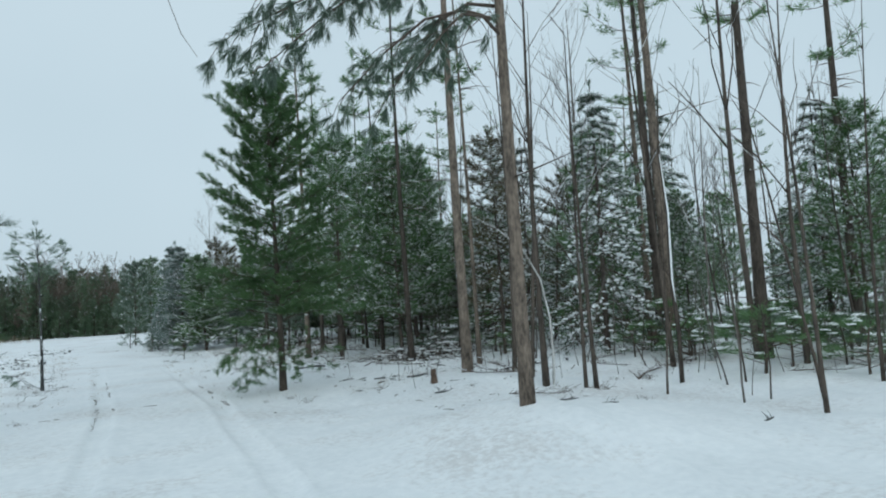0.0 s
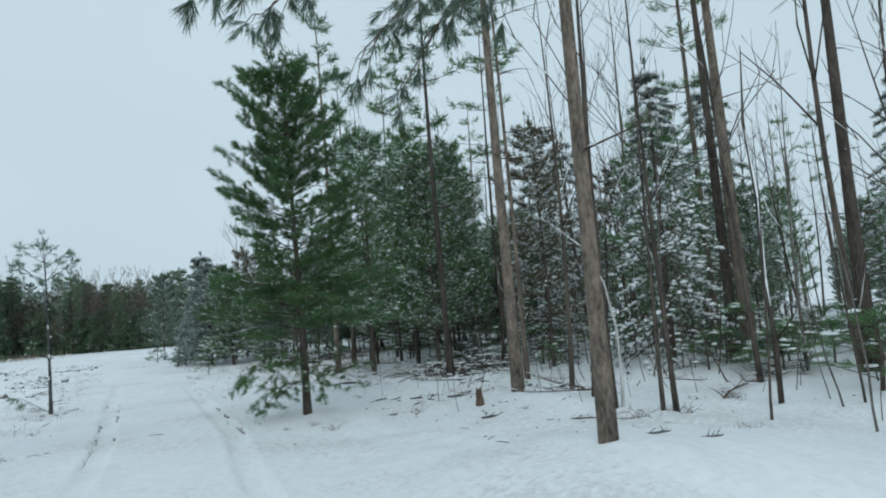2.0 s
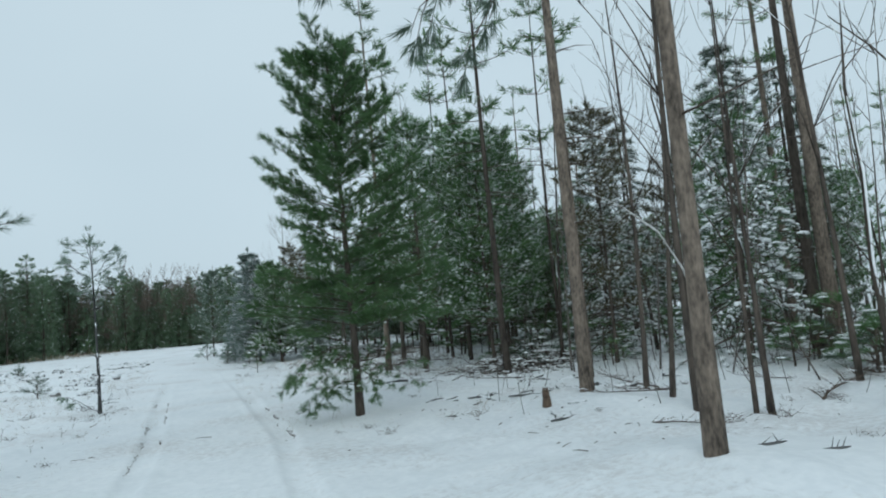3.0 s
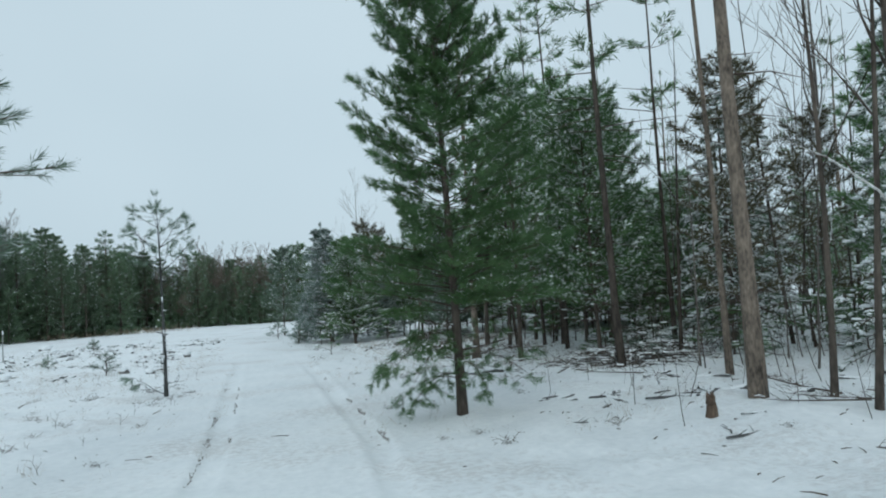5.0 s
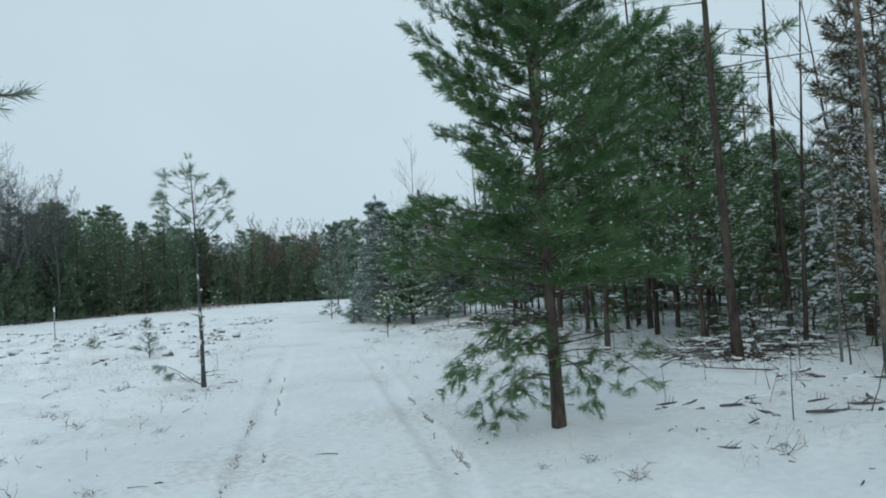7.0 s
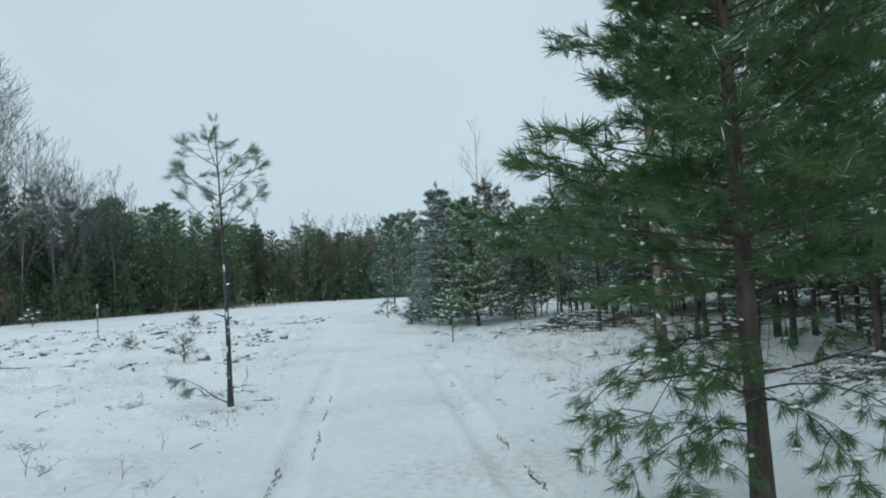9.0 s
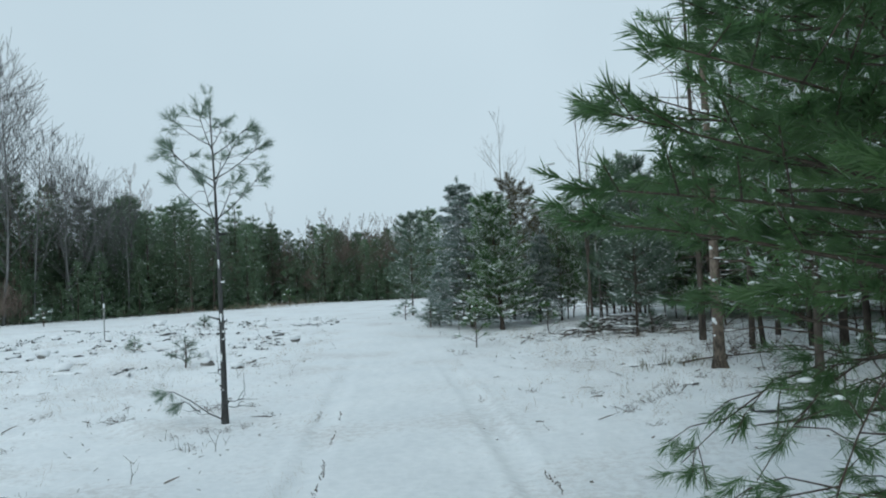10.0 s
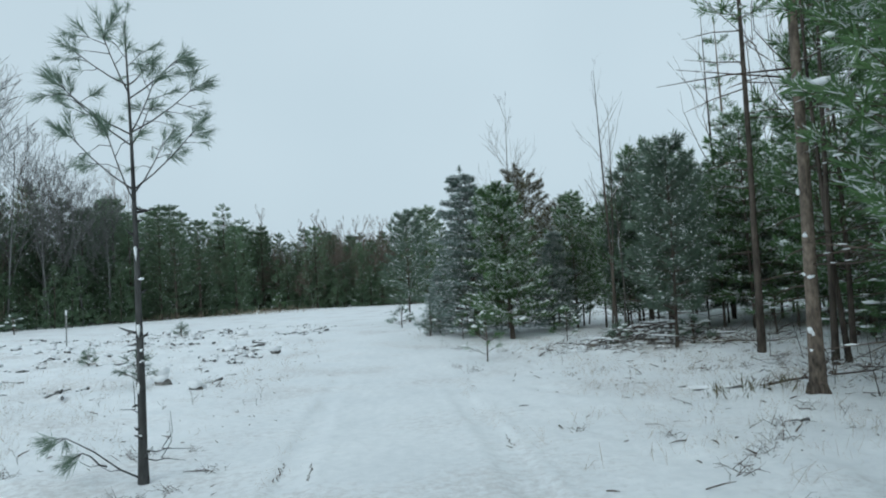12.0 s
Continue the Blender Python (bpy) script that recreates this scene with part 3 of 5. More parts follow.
for az, z, half in ((2.9, 0.74, (0.030, 0.045, 0.050)), (3.3, 0.70, (0.022, 0.030, 0.035)), (3.0, 0.52, (0.018, 0.030, 0.022)), (3.5, 1.30, (0.035, 0.060, 0.022)),
                    (2.6, 1.33, (0.030, 0.040, 0.020)), (3.1, 0.36, (0.014, 0.022, 0.020)), (3.3, 1.74, (0.020, 0.035, 0.030)), (2.8, 2.2, (0.020, 0.032, 0.040))):
    az += math.radians(24) + 0.8
    stuck.append((Vector((math.cos(az) * 0.066, math.sin(az) * 0.066, z)), (half[0] * 0.55, half[1] * 0.8, half[2] * 1.1), az))
for k in range(6):
    az = k * 1.05 + root_rng.uniform(-0.3, 0.3)
    d = Vector((math.cos(az), math.sin(az), 0))
    swell.add([d * 0.03 + Vector((0, 0, 0.24)), d * 0.075 + Vector((0, 0, 0.14)), d * 0.095 + Vector((0, 0, 0.06)), d * 0.14 + Vector((0, 0, -0.03))], [0.025, 0.032, 0.030, 0.018], 0.3, root_rng)
part("root", swell.mesh("root", BARK_DARK), patched, "dark swollen roots")
tagged(part("snow", lumps_mesh("snow", stuck, SNOW_CAP, 48), patched, "patches of snow stuck to the bark"), kind="stuff")
mature("pine_tree", BROWN, 49, 5.06, 23.63, 0.128, 9.6, 5.6, 1.20, bark=BARK_DARK, dead=18)
mature("pine_tree", BROWN, 50, 9.86, 9.27, 0.224, 12.0, 6.2, 1.36, bark=BARK_DARK, dead=18)
mature("pine_tree", BROWN, 51, 13.17, 9.94, 0.208, 12.0, 6.0, 1.36, bark=BARK_DARK, dead=18)
mature("pine_tree", BROWN, 52, 7.99, 18.36, 0.112, 9.6, 5.6, 1.20, bark=BARK_DARK, dead=20)
mature("pine_tree", BROWN, 53, 6.03, 21.42, 0.088, 9.6, 5.6, 0.96, bark=BARK_DARK, dead=8)
mature("pine_tree", BROWN, 54, 11.56, 14.45, 0.176, 12.0, 6.2, 1.36, dead=8)

# the boughs that hang in over the lane from the tall pine
bough_tree = thing("overhanging_bough", "long pine bough with drooping dark needle fans over the lane", "branch", "pines by the lane")
rng = random.Random(7)
bl, bt = Tubes(5), []
for start, tip, n in (((3.6, 6.62, 4.9), (0.66, 6.35, 3.98), 17), ((3.58, 6.65, 5.2), (1.0, 6.75, 3.85), 15), ((3.58, 6.6, 4.5), (1.75, 6.55, 3.55), 12),
                      ((3.6, 6.6, 5.5), (0.95, 6.0, 4.30), 15), ((3.6, 6.66, 4.7), (2.3, 7.1, 3.6), 10), ((3.6, 6.6, 4.3), (2.4, 6.1, 3.75), 8)):
    start, tip = Vector(start), Vector(tip)
    pts = [start.lerp(tip, q) + Vector((0, 0, 0.5 * math.sin(math.pi * q) * (1 - 0.4 * q))) for q in (0, 0.25, 0.5, 0.75, 1.0)]
    bl.add(pts, [0.024, 0.020, 0.015, 0.010, 0.005])
    for j in range(n):
        q = 0.25 + 0.75 * j / (n - 1)
        i = min(3, int(q * 4))
        p = pts[i].lerp(pts[i + 1], q * 4 - i)
        for side in (-1, 1):
            way = (tip - start).normalized()
            aside = way.cross(Vector((0, 0, 1))) * side
            tw = (way * rng.uniform(0.1, 0.9) + aside * rng.uniform(0.2, 1.0) + Vector((0, 0, rng.uniform(-0.8, 0.15)))).normalized()
            reach_tw = rng.uniform(0.12, 0.62) * (1.25 - 0.6 * q)
            end = p + tw * reach_tw + Vector((0, 0, -0.10 * reach_tw))
            bl.add([p, p.lerp(end, 0.5) + Vector((0, 0, 0.04)), end], [0.005, 0.004, 0.002])
            for m in range(rng.choice((2, 2, 3, 4))):
                fan = (tw + Vector((rng.uniform(-0.8, 0.8), rng.uniform(-0.8, 0.8), rng.uniform(-0.9, 0.1)))).normalized()
                base = p.lerp(end, rng.uniform(0.55, 1.0)) + fan * 0.12
                bt.append((base, fan, rng.uniform(0.8, 1.2)))
bl.add([(1.2, 6.5, 4.62), (0.6, 6.35, 4.85), (0.2, 6.22, 4.68), (0.1, 6.2, 4.32), (0.24, 6.28, 3.94), (0.37, 6.36, 3.77)], [0.006, 0.005, 0.004, 0.004, 0.003, 0.002])
part("limb", bl.mesh("limb", TWIG), bough_tree)
part("foliage", needles_mesh("foliage", bt, NEEDLE_GREY, 40, 0.15, 0.0065, 0.27, 5, 0.18), bough_tree)

# thin stems among the trunks
THIN = "thin leafless sapling stem with a few bare twigs"
stem_a = bare_tree("sapling", THIN, 61, 5.0, 0.055, 3, BARK_DARK, 0.07, 0.5, (0.15, 0.1), 0.3, 2, "thin stems")
stem_b = bare_tree("sapling", THIN, 62, 4.2, 0.04, 3, BARK_GREY, 0.10, 0.45, (-0.2, 0.1), 0.35, 2, "thin stems", 0.4)
stem_c = bare_tree("sapling", THIN, 63, 3.0, 0.03, 3, BARK_DARK, 0.10, 0.6, (0.3, -0.1), 0.25, 2, "thin stems")
stem_d = bare_tree("sapling", THIN, 64, 6.2, 0.085, 3, BARK_DARK, 0.08, 0.45, (0.1, 0.0), 0.35, 2, "thin stems", 0.3)
stem_a.matrix_basis = stand(5.88, 8.97, 40, 1.15)
stem_b.matrix_basis = stand(6.12, 9.05, 130)
stem_c.matrix_basis = stand(7.65, 7.57, 200, 1.1, (0, -9))
stem_d.matrix_basis = stand(5.72, 10.95, 300)
for src, x, y, turn, size, tilt in ((stem_d, 5.74, 10.37, 10, 1.0, (3, 0)), (stem_d, 5.50, 9.48, 80, 1.3, (0, 0)), (stem_d, 6.00, 8.86, 200, 0.9, (0, -1)), (stem_d, 9.54, 9.12, 120, 1.5, (0, 0)), (stem_c, 6.21, 7.57, 20, 1.0, (0, -10)),
                                    (stem_a, 6.46, 5.35, 0, 0.9, (0, -6)), (stem_b, 9.43, 10.03, 60, 1.3, (0, 0)), 
                                    (stem_b, 6.63, 15.13, 30, 1.0, (0, 3)), (stem_d, 5.18, 21.76, 45, 1.2, (0, 0)), (stem_a, 5.44, 21.84, 145, 1.4, (0, 0)),
                                    (stem_d, 3.91, 28.22, 245, 1.0, (0, 0)), (stem_b, 4.17, 28.47, 5, 1.1, (0, 0)), (stem_a, 3.65, 27.71, 15, 0.9, (2, 0))):
    copy_thing(src, stand(x, y, turn, size, tilt))

# the curved rime-white birch
birch = thing("birch_tree", "slender birch bowed over with snow plastered along its white stem", "tree", "thin stems")
b = Tubes(7)
b.add([(0, 0, -0.1), (0.03, 0, 0.5), (0.02, 0.02, 1.1), (-0.08, 0.05, 1.7), (-0.32, 0.1, 2.2), (-0.7, 0.15, 2.55), (-1.1, 0.2, 2.8)], [0.024, 0.021, 0.019, 0.016, 0.012, 0.008, 0.003])
part("trunk", b.mesh("trunk", BARK_WHITE), birch)
b = Tubes(4)
for p, q in (((-0.5, 0.12, 2.38), (-0.65, 0.3, 2.8)), ((-0.7, 0.15, 2.55), (-1.0, -0.1, 2.6)), ((0.02, 0.02, 1.1), (0.25, 0.1, 1.5))):
    b.add([p, q], [0.008, 0.003])
part("crown", b.mesh("crown", TWIG), birch)
birch.matrix_basis = stand(5.60, 9.44, -22)

# the straight stem plastered white on its weather side
rimed = thing("sapling", "thin dark sapling with snow plastered up its stem", "tree", "thin stems")
b = Tubes(7)
b.add([(0, 0, -0.1), (0.03, 0.01, 0.8), (-0.02, 0.02, 1.6), (0.0, 0, 2.6), (-0.05, 0.03, 3.6), (0.02, 0, 4.6)], [0.038, 0.034, 0.030, 0.025, 0.018, 0.006])
b.add([(0.03, 0.01, 0.8), (0.2, -0.2, 1.15), (0.22, -0.25, 1.6)], [0.012, 0.008, 0.003])
b.add([(-0.02, 0.02, 1.6), (-0.25, 0.1, 2.0)], [0.010, 0.004])
part("trunk", b.mesh("trunk", BARK_DARK), rimed)
b = Tubes(7)
b.add([(0.0, -0.012, 1.25), (-0.02, 0.004, 1.6), (0.0, -0.014, 2.6), (-0.05, 0.016, 3.5)], [0.008, 0.019, 0.016, 0.008], 0.3, random.Random(3))
part("snow", b.mesh("snow", SNOW_CAP), rimed, "snow plastered along the stem")
rimed.matrix_basis = stand(7.14, 8.33, 0)

# snow-laden spruces inside the stand
laden = conifer("spruce_tree", "dark spruce with drooping boughs plastered in snow", 71, 6.0, 0.14, 0.6, 1.5, 0.30, 6, -0.42, 7, (14, 0.11, 0.013, 0.5), BARK_DARK, NEEDLE_DEEP,
                snow=0.85, snow_size=0.040, shape="spruce", group="spruces in the stand")
laden.matrix_basis = stand(9.02, 12.80, 0)
for x, y, turn, size in ((8.92, 17.51, 100, 0.95), (13.17, 15.72, 200, 1.2), (11.39, 20.40, 40, 1.1), (14.88, 11.90, 140, 1.0)):
    copy_thing(laden, stand(x, y, turn, size))

# the spruce and pine at the end of the stand
end_spruce = conifer("spruce_tree", "tall bluish spruce frosted with snow behind a green pine", 81, 4.5, 0.12, 0.30, 1.42, 0.14, 9, 0.12, 7, (20, 0.11, 0.011, 0.5), BARK_DARK, NEEDLE_FROST,
                     lean=(-0.25, 0), snow=0.5, snow_size=0.022, shape="spruce", group="spruces in the stand", jitter=0.12, ragged=0.15, bare_in=0.2, cone=0.8, feather=2)
end_spruce.matrix_basis = stand(0.86, 30.9, 0)
copy_thing(end_spruce, stand(2.95, 31.2, 130, 0.62))
copy_thing(end_spruce, stand(-0.15, 31.9, 250, 0.40))
end_pine = conifer("pine_tree", "full green pine flecked with snow at the field's edge", 82, 3.75, 0.13, 0.42, 0.92, 0.13, 7, 0.20, 7, (22, 0.13, 0.012, 0.45), BARK_DARK, NEEDLE_DUSTED,
                   lean=(-0.25, 0), snow=0.7, snow_size=0.026, group="pines by the lane", jitter=0.14, ragged=0.15, feather=2, bare_in=0.25, skirt=0.4, fall=0.62, curl=0.1)
end_pine.matrix_basis = stand(1.63, 29.32, 0)

# ---- young growth under and behind the trunks ----
YOUNG = "young pine with snow flecks on its green branches"
young = [
    conifer("young_pine", YOUNG, 91, 5.2, 0.09, 0.95, 1.3, 0.30, 6, 0.12, 6, MID, BARK_DARK, NEEDLE_DUSTED, snow=0.62, snow_size=0.028, dead=6, group="young pines"),
    conifer("young_pine", YOUNG, 92, 4.2, 0.075, 0.75, 1.1, 0.28, 6, 0.15, 6, MID, BARK_DARK, NEEDLE_GREY, snow=0.65, snow_size=0.026, dead=5, group="young pines"),
    conifer("young_pine", YOUNG, 93, 6.4, 0.10, 1.15, 1.4, 0.33, 6, 0.10, 6, MID, BARK_DARK, NEEDLE_DUSTED, snow=0.62, snow_size=0.029, dead=7, group="young pines"),
    conifer("young_pine", "young pine browning in its lower branches under snow flecks", 94, 5.6, 0.09, 1.2, 1.25, 0.38, 5, 0.05, 6, MID, BARK_DARK, NEEDLE_RUST, snow=0.65, snow_size=0.029, dead=12, group="young pines"),
    conifer("young_pine", "thick young pine green to the ground under fine snow flecks", 95, 4.8, 0.085, 0.72, 1.15, 0.27, 6, 0.08, 6, MID, BARK_DARK, NEEDLE_DUSTED, snow=0.85, snow_size=0.030, dead=3, group="young pines", skirt=0.2),
]
rng = random.Random(5)
taken = [(9.02, 12.80), (8.92, 17.51), (3.60, 6.63), (4.84, 10.98), (5.57, 15.92), (10.33, 12.17), (10.37, 12.62), (6.52, 14.11), (6.51, 21.34), (3.81, 19.72), (5.06, 23.63), (1.78, 29.32), (1.06, 30.60)]


def free(x, y, gap):
    return all((x - a) ** 2 + (y - b) ** 2 > gap * gap for a, b in taken)


def edge_of_stand(y):
    """How far towards the lane the young growth stands."""
    if y < 17:
        return 9.4
    if y < 20:
        return 5.2
    return 5.0 if y < 27 else 4.6


placed = 0
for src, x, y, turn, size in ((0, 4.42, 18.27, 0, 1.15), (2, 6.12, 20.06, 60, 1.05), (0, 5.87, 17.51, 200, 1.05), (2, 6.80, 18.87, 220, 0.95), (1, 4.17, 25.07, 10, 0.9), (1, 4.76, 26.86, 80, 0.85), (0, 6.97, 20.91, 33, 1.1), (2, 8.2, 22.2, 150, 1.0), (0, 6.46, 23.46, 280, 1.1)):
    copy_thing(young[src], stand(x, y, turn, size))
    taken.append((x, y))
for i in range(14):
    x, y = 3.6 + i * 0.28 + rng.uniform(-0.2, 0.2), 29.5 + rng.uniform(-1.2, 3.0)
    copy_thing(young[i % 3], stand(x, y, rng.uniform(0, 360), rng.uniform(0.5, 0.72)))
    taken.append((x, y))
for x, y, turn, k in ((9.86, 13.94, 0, 0), (4.76, 29.32, 90, 1), (7.57, 20.57, 180, 2), (7.91, 15.55, 270, 3), (5.35, 30.4, 40, 4)):
    young[k].matrix_basis = stand(x, y, turn)
    taken.append((x, y))
for x, y, turn, size in ((2.35, 33.0, 20, 0.86), (3.5, 33.4, 140, 0.66), (3.1, 35.0, 250, 0.85)):
    copy_thing(young[3], stand(x, y, turn, size))
    taken.append((x, y))
for tries in range(900):
    if placed >= 52:
        break
    along, depth = rng.uniform(0, 1.75), rng.uniform(0, 7.5)
    x, y = 4.0 + 4.5 * along + depth * 0.7, 30.8 - 4.8 * along + depth * 0.7
    if not free(x, y, 0.75 if depth < 3 else 1.0):
        continue
    taken.append((x, y))
    placed += 1
    copy_thing(young[rng.choice((4, 4, 4, 0, 1))], stand(x, y, rng.uniform(0, 360), rng.uniform(0.62, 1.05)))
placed = 0
for tries in range(4000):
    if placed >= 84:
        break
    x, y = rng.uniform(4.5, 34), rng.uniform(2, 46)
    near = math.hypot(x - 0.3, y - 6)
    if x < edge_of_stand(y) or near < 11.5 or not free(x, y, 2.7 if near < 22 else 2.1):
        continue
    taken.append((x, y))
    placed += 1
    copy_thing(young[rng.choice((0, 0, 0, 1, 1, 1, 2, 2, 2, 3))], stand(x, y, rng.uniform(0, 360), rng.uniform(0.6, 1.0)))
placed = 0
for tries in range(2000):
    if placed >= 85:
        break
    x, y = rng.uniform(6.2, 26), rng.uniform(1, 38)
    if not free(x, y, 0.8) or x < 6.2 + max(0, 12 - y) * 0.12:
        continue
    taken.append((x, y))
    placed += 1
    copy_thing(rng.choice((stem_a, stem_a, stem_b, stem_c, stem_d)), stand(x, y, rng.uniform(0, 360), rng.uniform(0.8, 1.5), (rng.uniform(-5, 5), rng.uniform(-5, 5))))

for i in range(60):
    x, y = rng.uniform(3.4, 8.5), rng.uniform(8.5, 27)
    if free(x, y, 0.4) and math.hypot(x - 0.2, y - 9) > 3.2:
        copy_thing(stem_c, stand(x, y, rng.uniform(0, 360), rng.uniform(0.16, 0.42), (rng.uniform(-14, 14), rng.uniform(-14, 14))))

# tall trunks further back in the stand
back_a = mature("pine_tree", "tall straight pine trunk in the snowy stand", 55, 18.0, 9.5, 0.22, 13.0, 8.0, 1.3, dead=10)
back_b = mature("pine_tree", "tall straight pine trunk in the snowy stand", 56, 14.6, 6.8, 0.18, 12.0, 7.6, 1.2, dead=10, bark=BARK_DARK)
bare_a = bare_tree("bare_tree", "tall leafless hardwood with fine upper branches", 57, 11.0, 0.17, 4, BARK_GREY, 0.12, 0.45, (0.2, 0), 0.4, 3, "hardwoods")
bare_a.matrix_basis = stand(12.8, 19.5, 0)
placed = 0
for tries in range(2000):
    if placed >= 46:
        break
    x, y = rng.uniform(8.5, 34), rng.uniform(-2, 44)
    if not free(x, y, 1.7) or math.hypot(x, y - 6) < 13:
        continue
    taken.append((x, y))
    placed += 1
    copy_thing(rng.choice((back_a, back_b, bare_a, bare_a, bare_a)), stand(x, y, rng.uniform(0, 360), rng.uniform(0.8, 1.15), (rng.uniform(-2, 2), rng.uniform(-2, 2))))

# ---- the far edge of the field ----
far_pine = [
    conifer("pine_tree", "dark green pine in the far tree line", 101, 10.0, 0.22, 0.6, 2.3, 0.55, 6, 0.12, 6, FAR, BARK_DARK, NEEDLE_FAR, snow=0.04, snow_size=0.06, group="far tree line"),
    conifer("pine_tree", "dark green pine in the far tree line", 102, 8.0, 0.2, 0.4, 2.1, 0.5, 6, 0.15, 6, FAR, BARK_DARK, NEEDLE_FAR, snow=0.04, snow_size=0.06, group="far tree line"),
    conifer("pine_tree", "broad old pine with an open flat crown far off", 103, 11.0, 0.26, 3.0, 2.7, 0.75, 5, 0.02, 6, FAR, BARK_DARK, NEEDLE_FAR, snow=0.04, snow_size=0.06, shape="high", group="far tree line"),
]
far_bare = [
    bare_tree("bare_tree", "tall leafless hardwood in the far tree line", 111, 13.0, 0.19, 5, BARK_ASH, 0.35, 0.62, (0.5, 0), 0.20, 3, "far tree line", density=1.6, bough=0.40, finest=0.009),
    bare_tree("bare_tree", "leafless grey hardwood thicket tree in the far tree line", 112, 9.0, 0.12, 4, BARK_BROWN, 0.2, 0.5, (0.2, 0), 0.12, 3, "far tree line", density=2.0, finest=0.008),
]
lone_bare = bare_tree("bare_tree", "slim leafless hardwood with fine upright branches", 113, 9.0, 0.11, 4, BARK_GREY, 0.2, 0.40, (0.2, 0), 0.25, 3, "hardwoods", density=1.5, finest=0.0035)
lone_bare.matrix_basis = stand(1.87, 32.73, 50, 0.72)
LINE = [(-48, 38), (-38, 48), (-31, 57), (-26, 64), (-20, 70), (-13, 73), (-5, 72), (3, 68), (12, 60), (22, 50)]
TALL = [13, 13, 12.8, 12.2, 10.8, 8.6, 6.8, 6.5, 7, 8]


def line_at(s):
    s *= len(LINE) - 1
    i = min(len(LINE) - 2, int(s))
    (ax, ay), (bx, by) = LINE[i], LINE[i + 1]
    k = math.hypot(bx - ax, by - ay)
    return ax + (bx - ax) * (s - i), ay + (by - ay) * (s - i), -(by - ay) / k, (bx - ax) / k


rng = random.Random(17)
for i, t in enumerate(far_pine + far_bare):
    x, y, nx, ny = line_at(0.30 + 0.09 * i)
    t.matrix_basis = stand(x + nx * 2, y + ny * 2, i * 70, 0.85)
far_bare[0].matrix_basis = stand(-27.6, 53.5, 0, 1.1)
far_bare[1].matrix_basis = stand(-29.0, 57.5, 0, 1.0)
for i in range(270):
    s = (i + rng.random()) / 150 if i < 150 else rng.random()
    depth = rng.uniform(-1, 3) if i < 150 else rng.uniform(2, 14)
    x, y, nx, ny = line_at(min(0.999, s))
    x, y = x + nx * depth + rng.uniform(-1, 1), y + ny * depth + rng.uniform(-1, 1)
    k = min(0.999, s) * (len(LINE) - 1)
    tall = TALL[int(k)] + (TALL[int(k) + 1] - TALL[int(k)]) * (k - int(k))
    kind = rng.choices((0, 1, 2, 4), (4, 4, 2, 4))[0]
    src = (far_pine + far_bare)[kind]
    size = tall / (10, 8, 11, 15, 9)[kind] * (rng.uniform(0.38, 0.98) if i < 150 else rng.uniform(0.8, 1.06))
    copy_thing(src, stand(x, y, rng.uniform(0, 360), size))
for x, y, size in ((-29.4, 53, 1.15), (-26.6, 55.2, 0.8), (-30.5, 56, 1.2), (-24.8, 56.8, 0.66), (-23.6, 58.5, 0.62), (-25.8, 58.0, 0.72), (-22.4, 59.5, 0.56), (-32, 53, 1.2)):
    copy_thing(far_bare[0], stand(x, y, x * 50 % 360, size))
for i in range(90):
    s = rng.uniform(0.42, 0.85)
    x, y, nx, ny = line_at(s)
    depth = rng.uniform(1, 11)
    copy_thing(far_bare[1] if i % 3 == 0 else far_pine[i % 2], stand(x + nx * depth, y + ny * depth, rng.uniform(0, 360), rng.uniform(0.62, 0.86)))
for i in range(70):
    x, y, nx, ny = line_at(0.1 + 0.62 * rng.random())
    depth = rng.uniform(-2.5, 1.5)
    copy_thing(far_bare[1] if i % 3 == 0 else far_pine[1], stand(x + nx * depth, y + ny * depth, rng.uniform(0, 360), rng.uniform(0.30, 0.62)))
for x, y, size in ((-15.5, 72.5, 0.8), (-14, 74, 0.78), (-12.5, 73.5, 0.72), (-11, 75, 0.75), (-13.5, 77, 0.9), (-16.5, 75, 0.9), (-9.5, 76, 0.75)):
    copy_thing(far_pine[int(y) % 2], stand(x, y, x * 77 % 360, size))
for x, y, top in ((-19.9, 62, 9.5), (-23.1, 62, 10.3), (-33.5, 99.6, 15.4), (-31.0, 97, 14.0), (-36.4, 101, 15.2), (-21.6, 61, 8.9), (-26, 60.5, 10.2), (-24.4, 60, 9.3), (-17.6, 63.5, 8.3), (-18.6, 61.5, 8.0), (-15.8, 66.5, 7.9), (-10.1, 70, 7.9), (-14.8, 71, 8.3)):
    copy_thing(far_pine[0], stand(x, y, x * 83 % 360, top / 10) @ Matrix.Diagonal((1.15, 1.15, 1, 1)))
for i in range(13):
    copy_thing(far_bare[1], stand(rng.gauss(-7, 2.2), rng.uniform(70, 75), rng.uniform(0, 360), rng.uniform(0.58, 0.84)))
copy_thing(young[1], stand(-1.27, 38.93, 50, 1.0))
copy_thing(young[0], stand(-0.51, 41.23, 150, 0.9))
copy_thing(lone_bare, stand(0.74, 33.57, 150, 0.66))
copy_thing(lone_bare, stand(3.57, 35.27, 250, 0.7))
copy_thing(lone_bare, stand(4.25, 32.73, 20, 0.6))

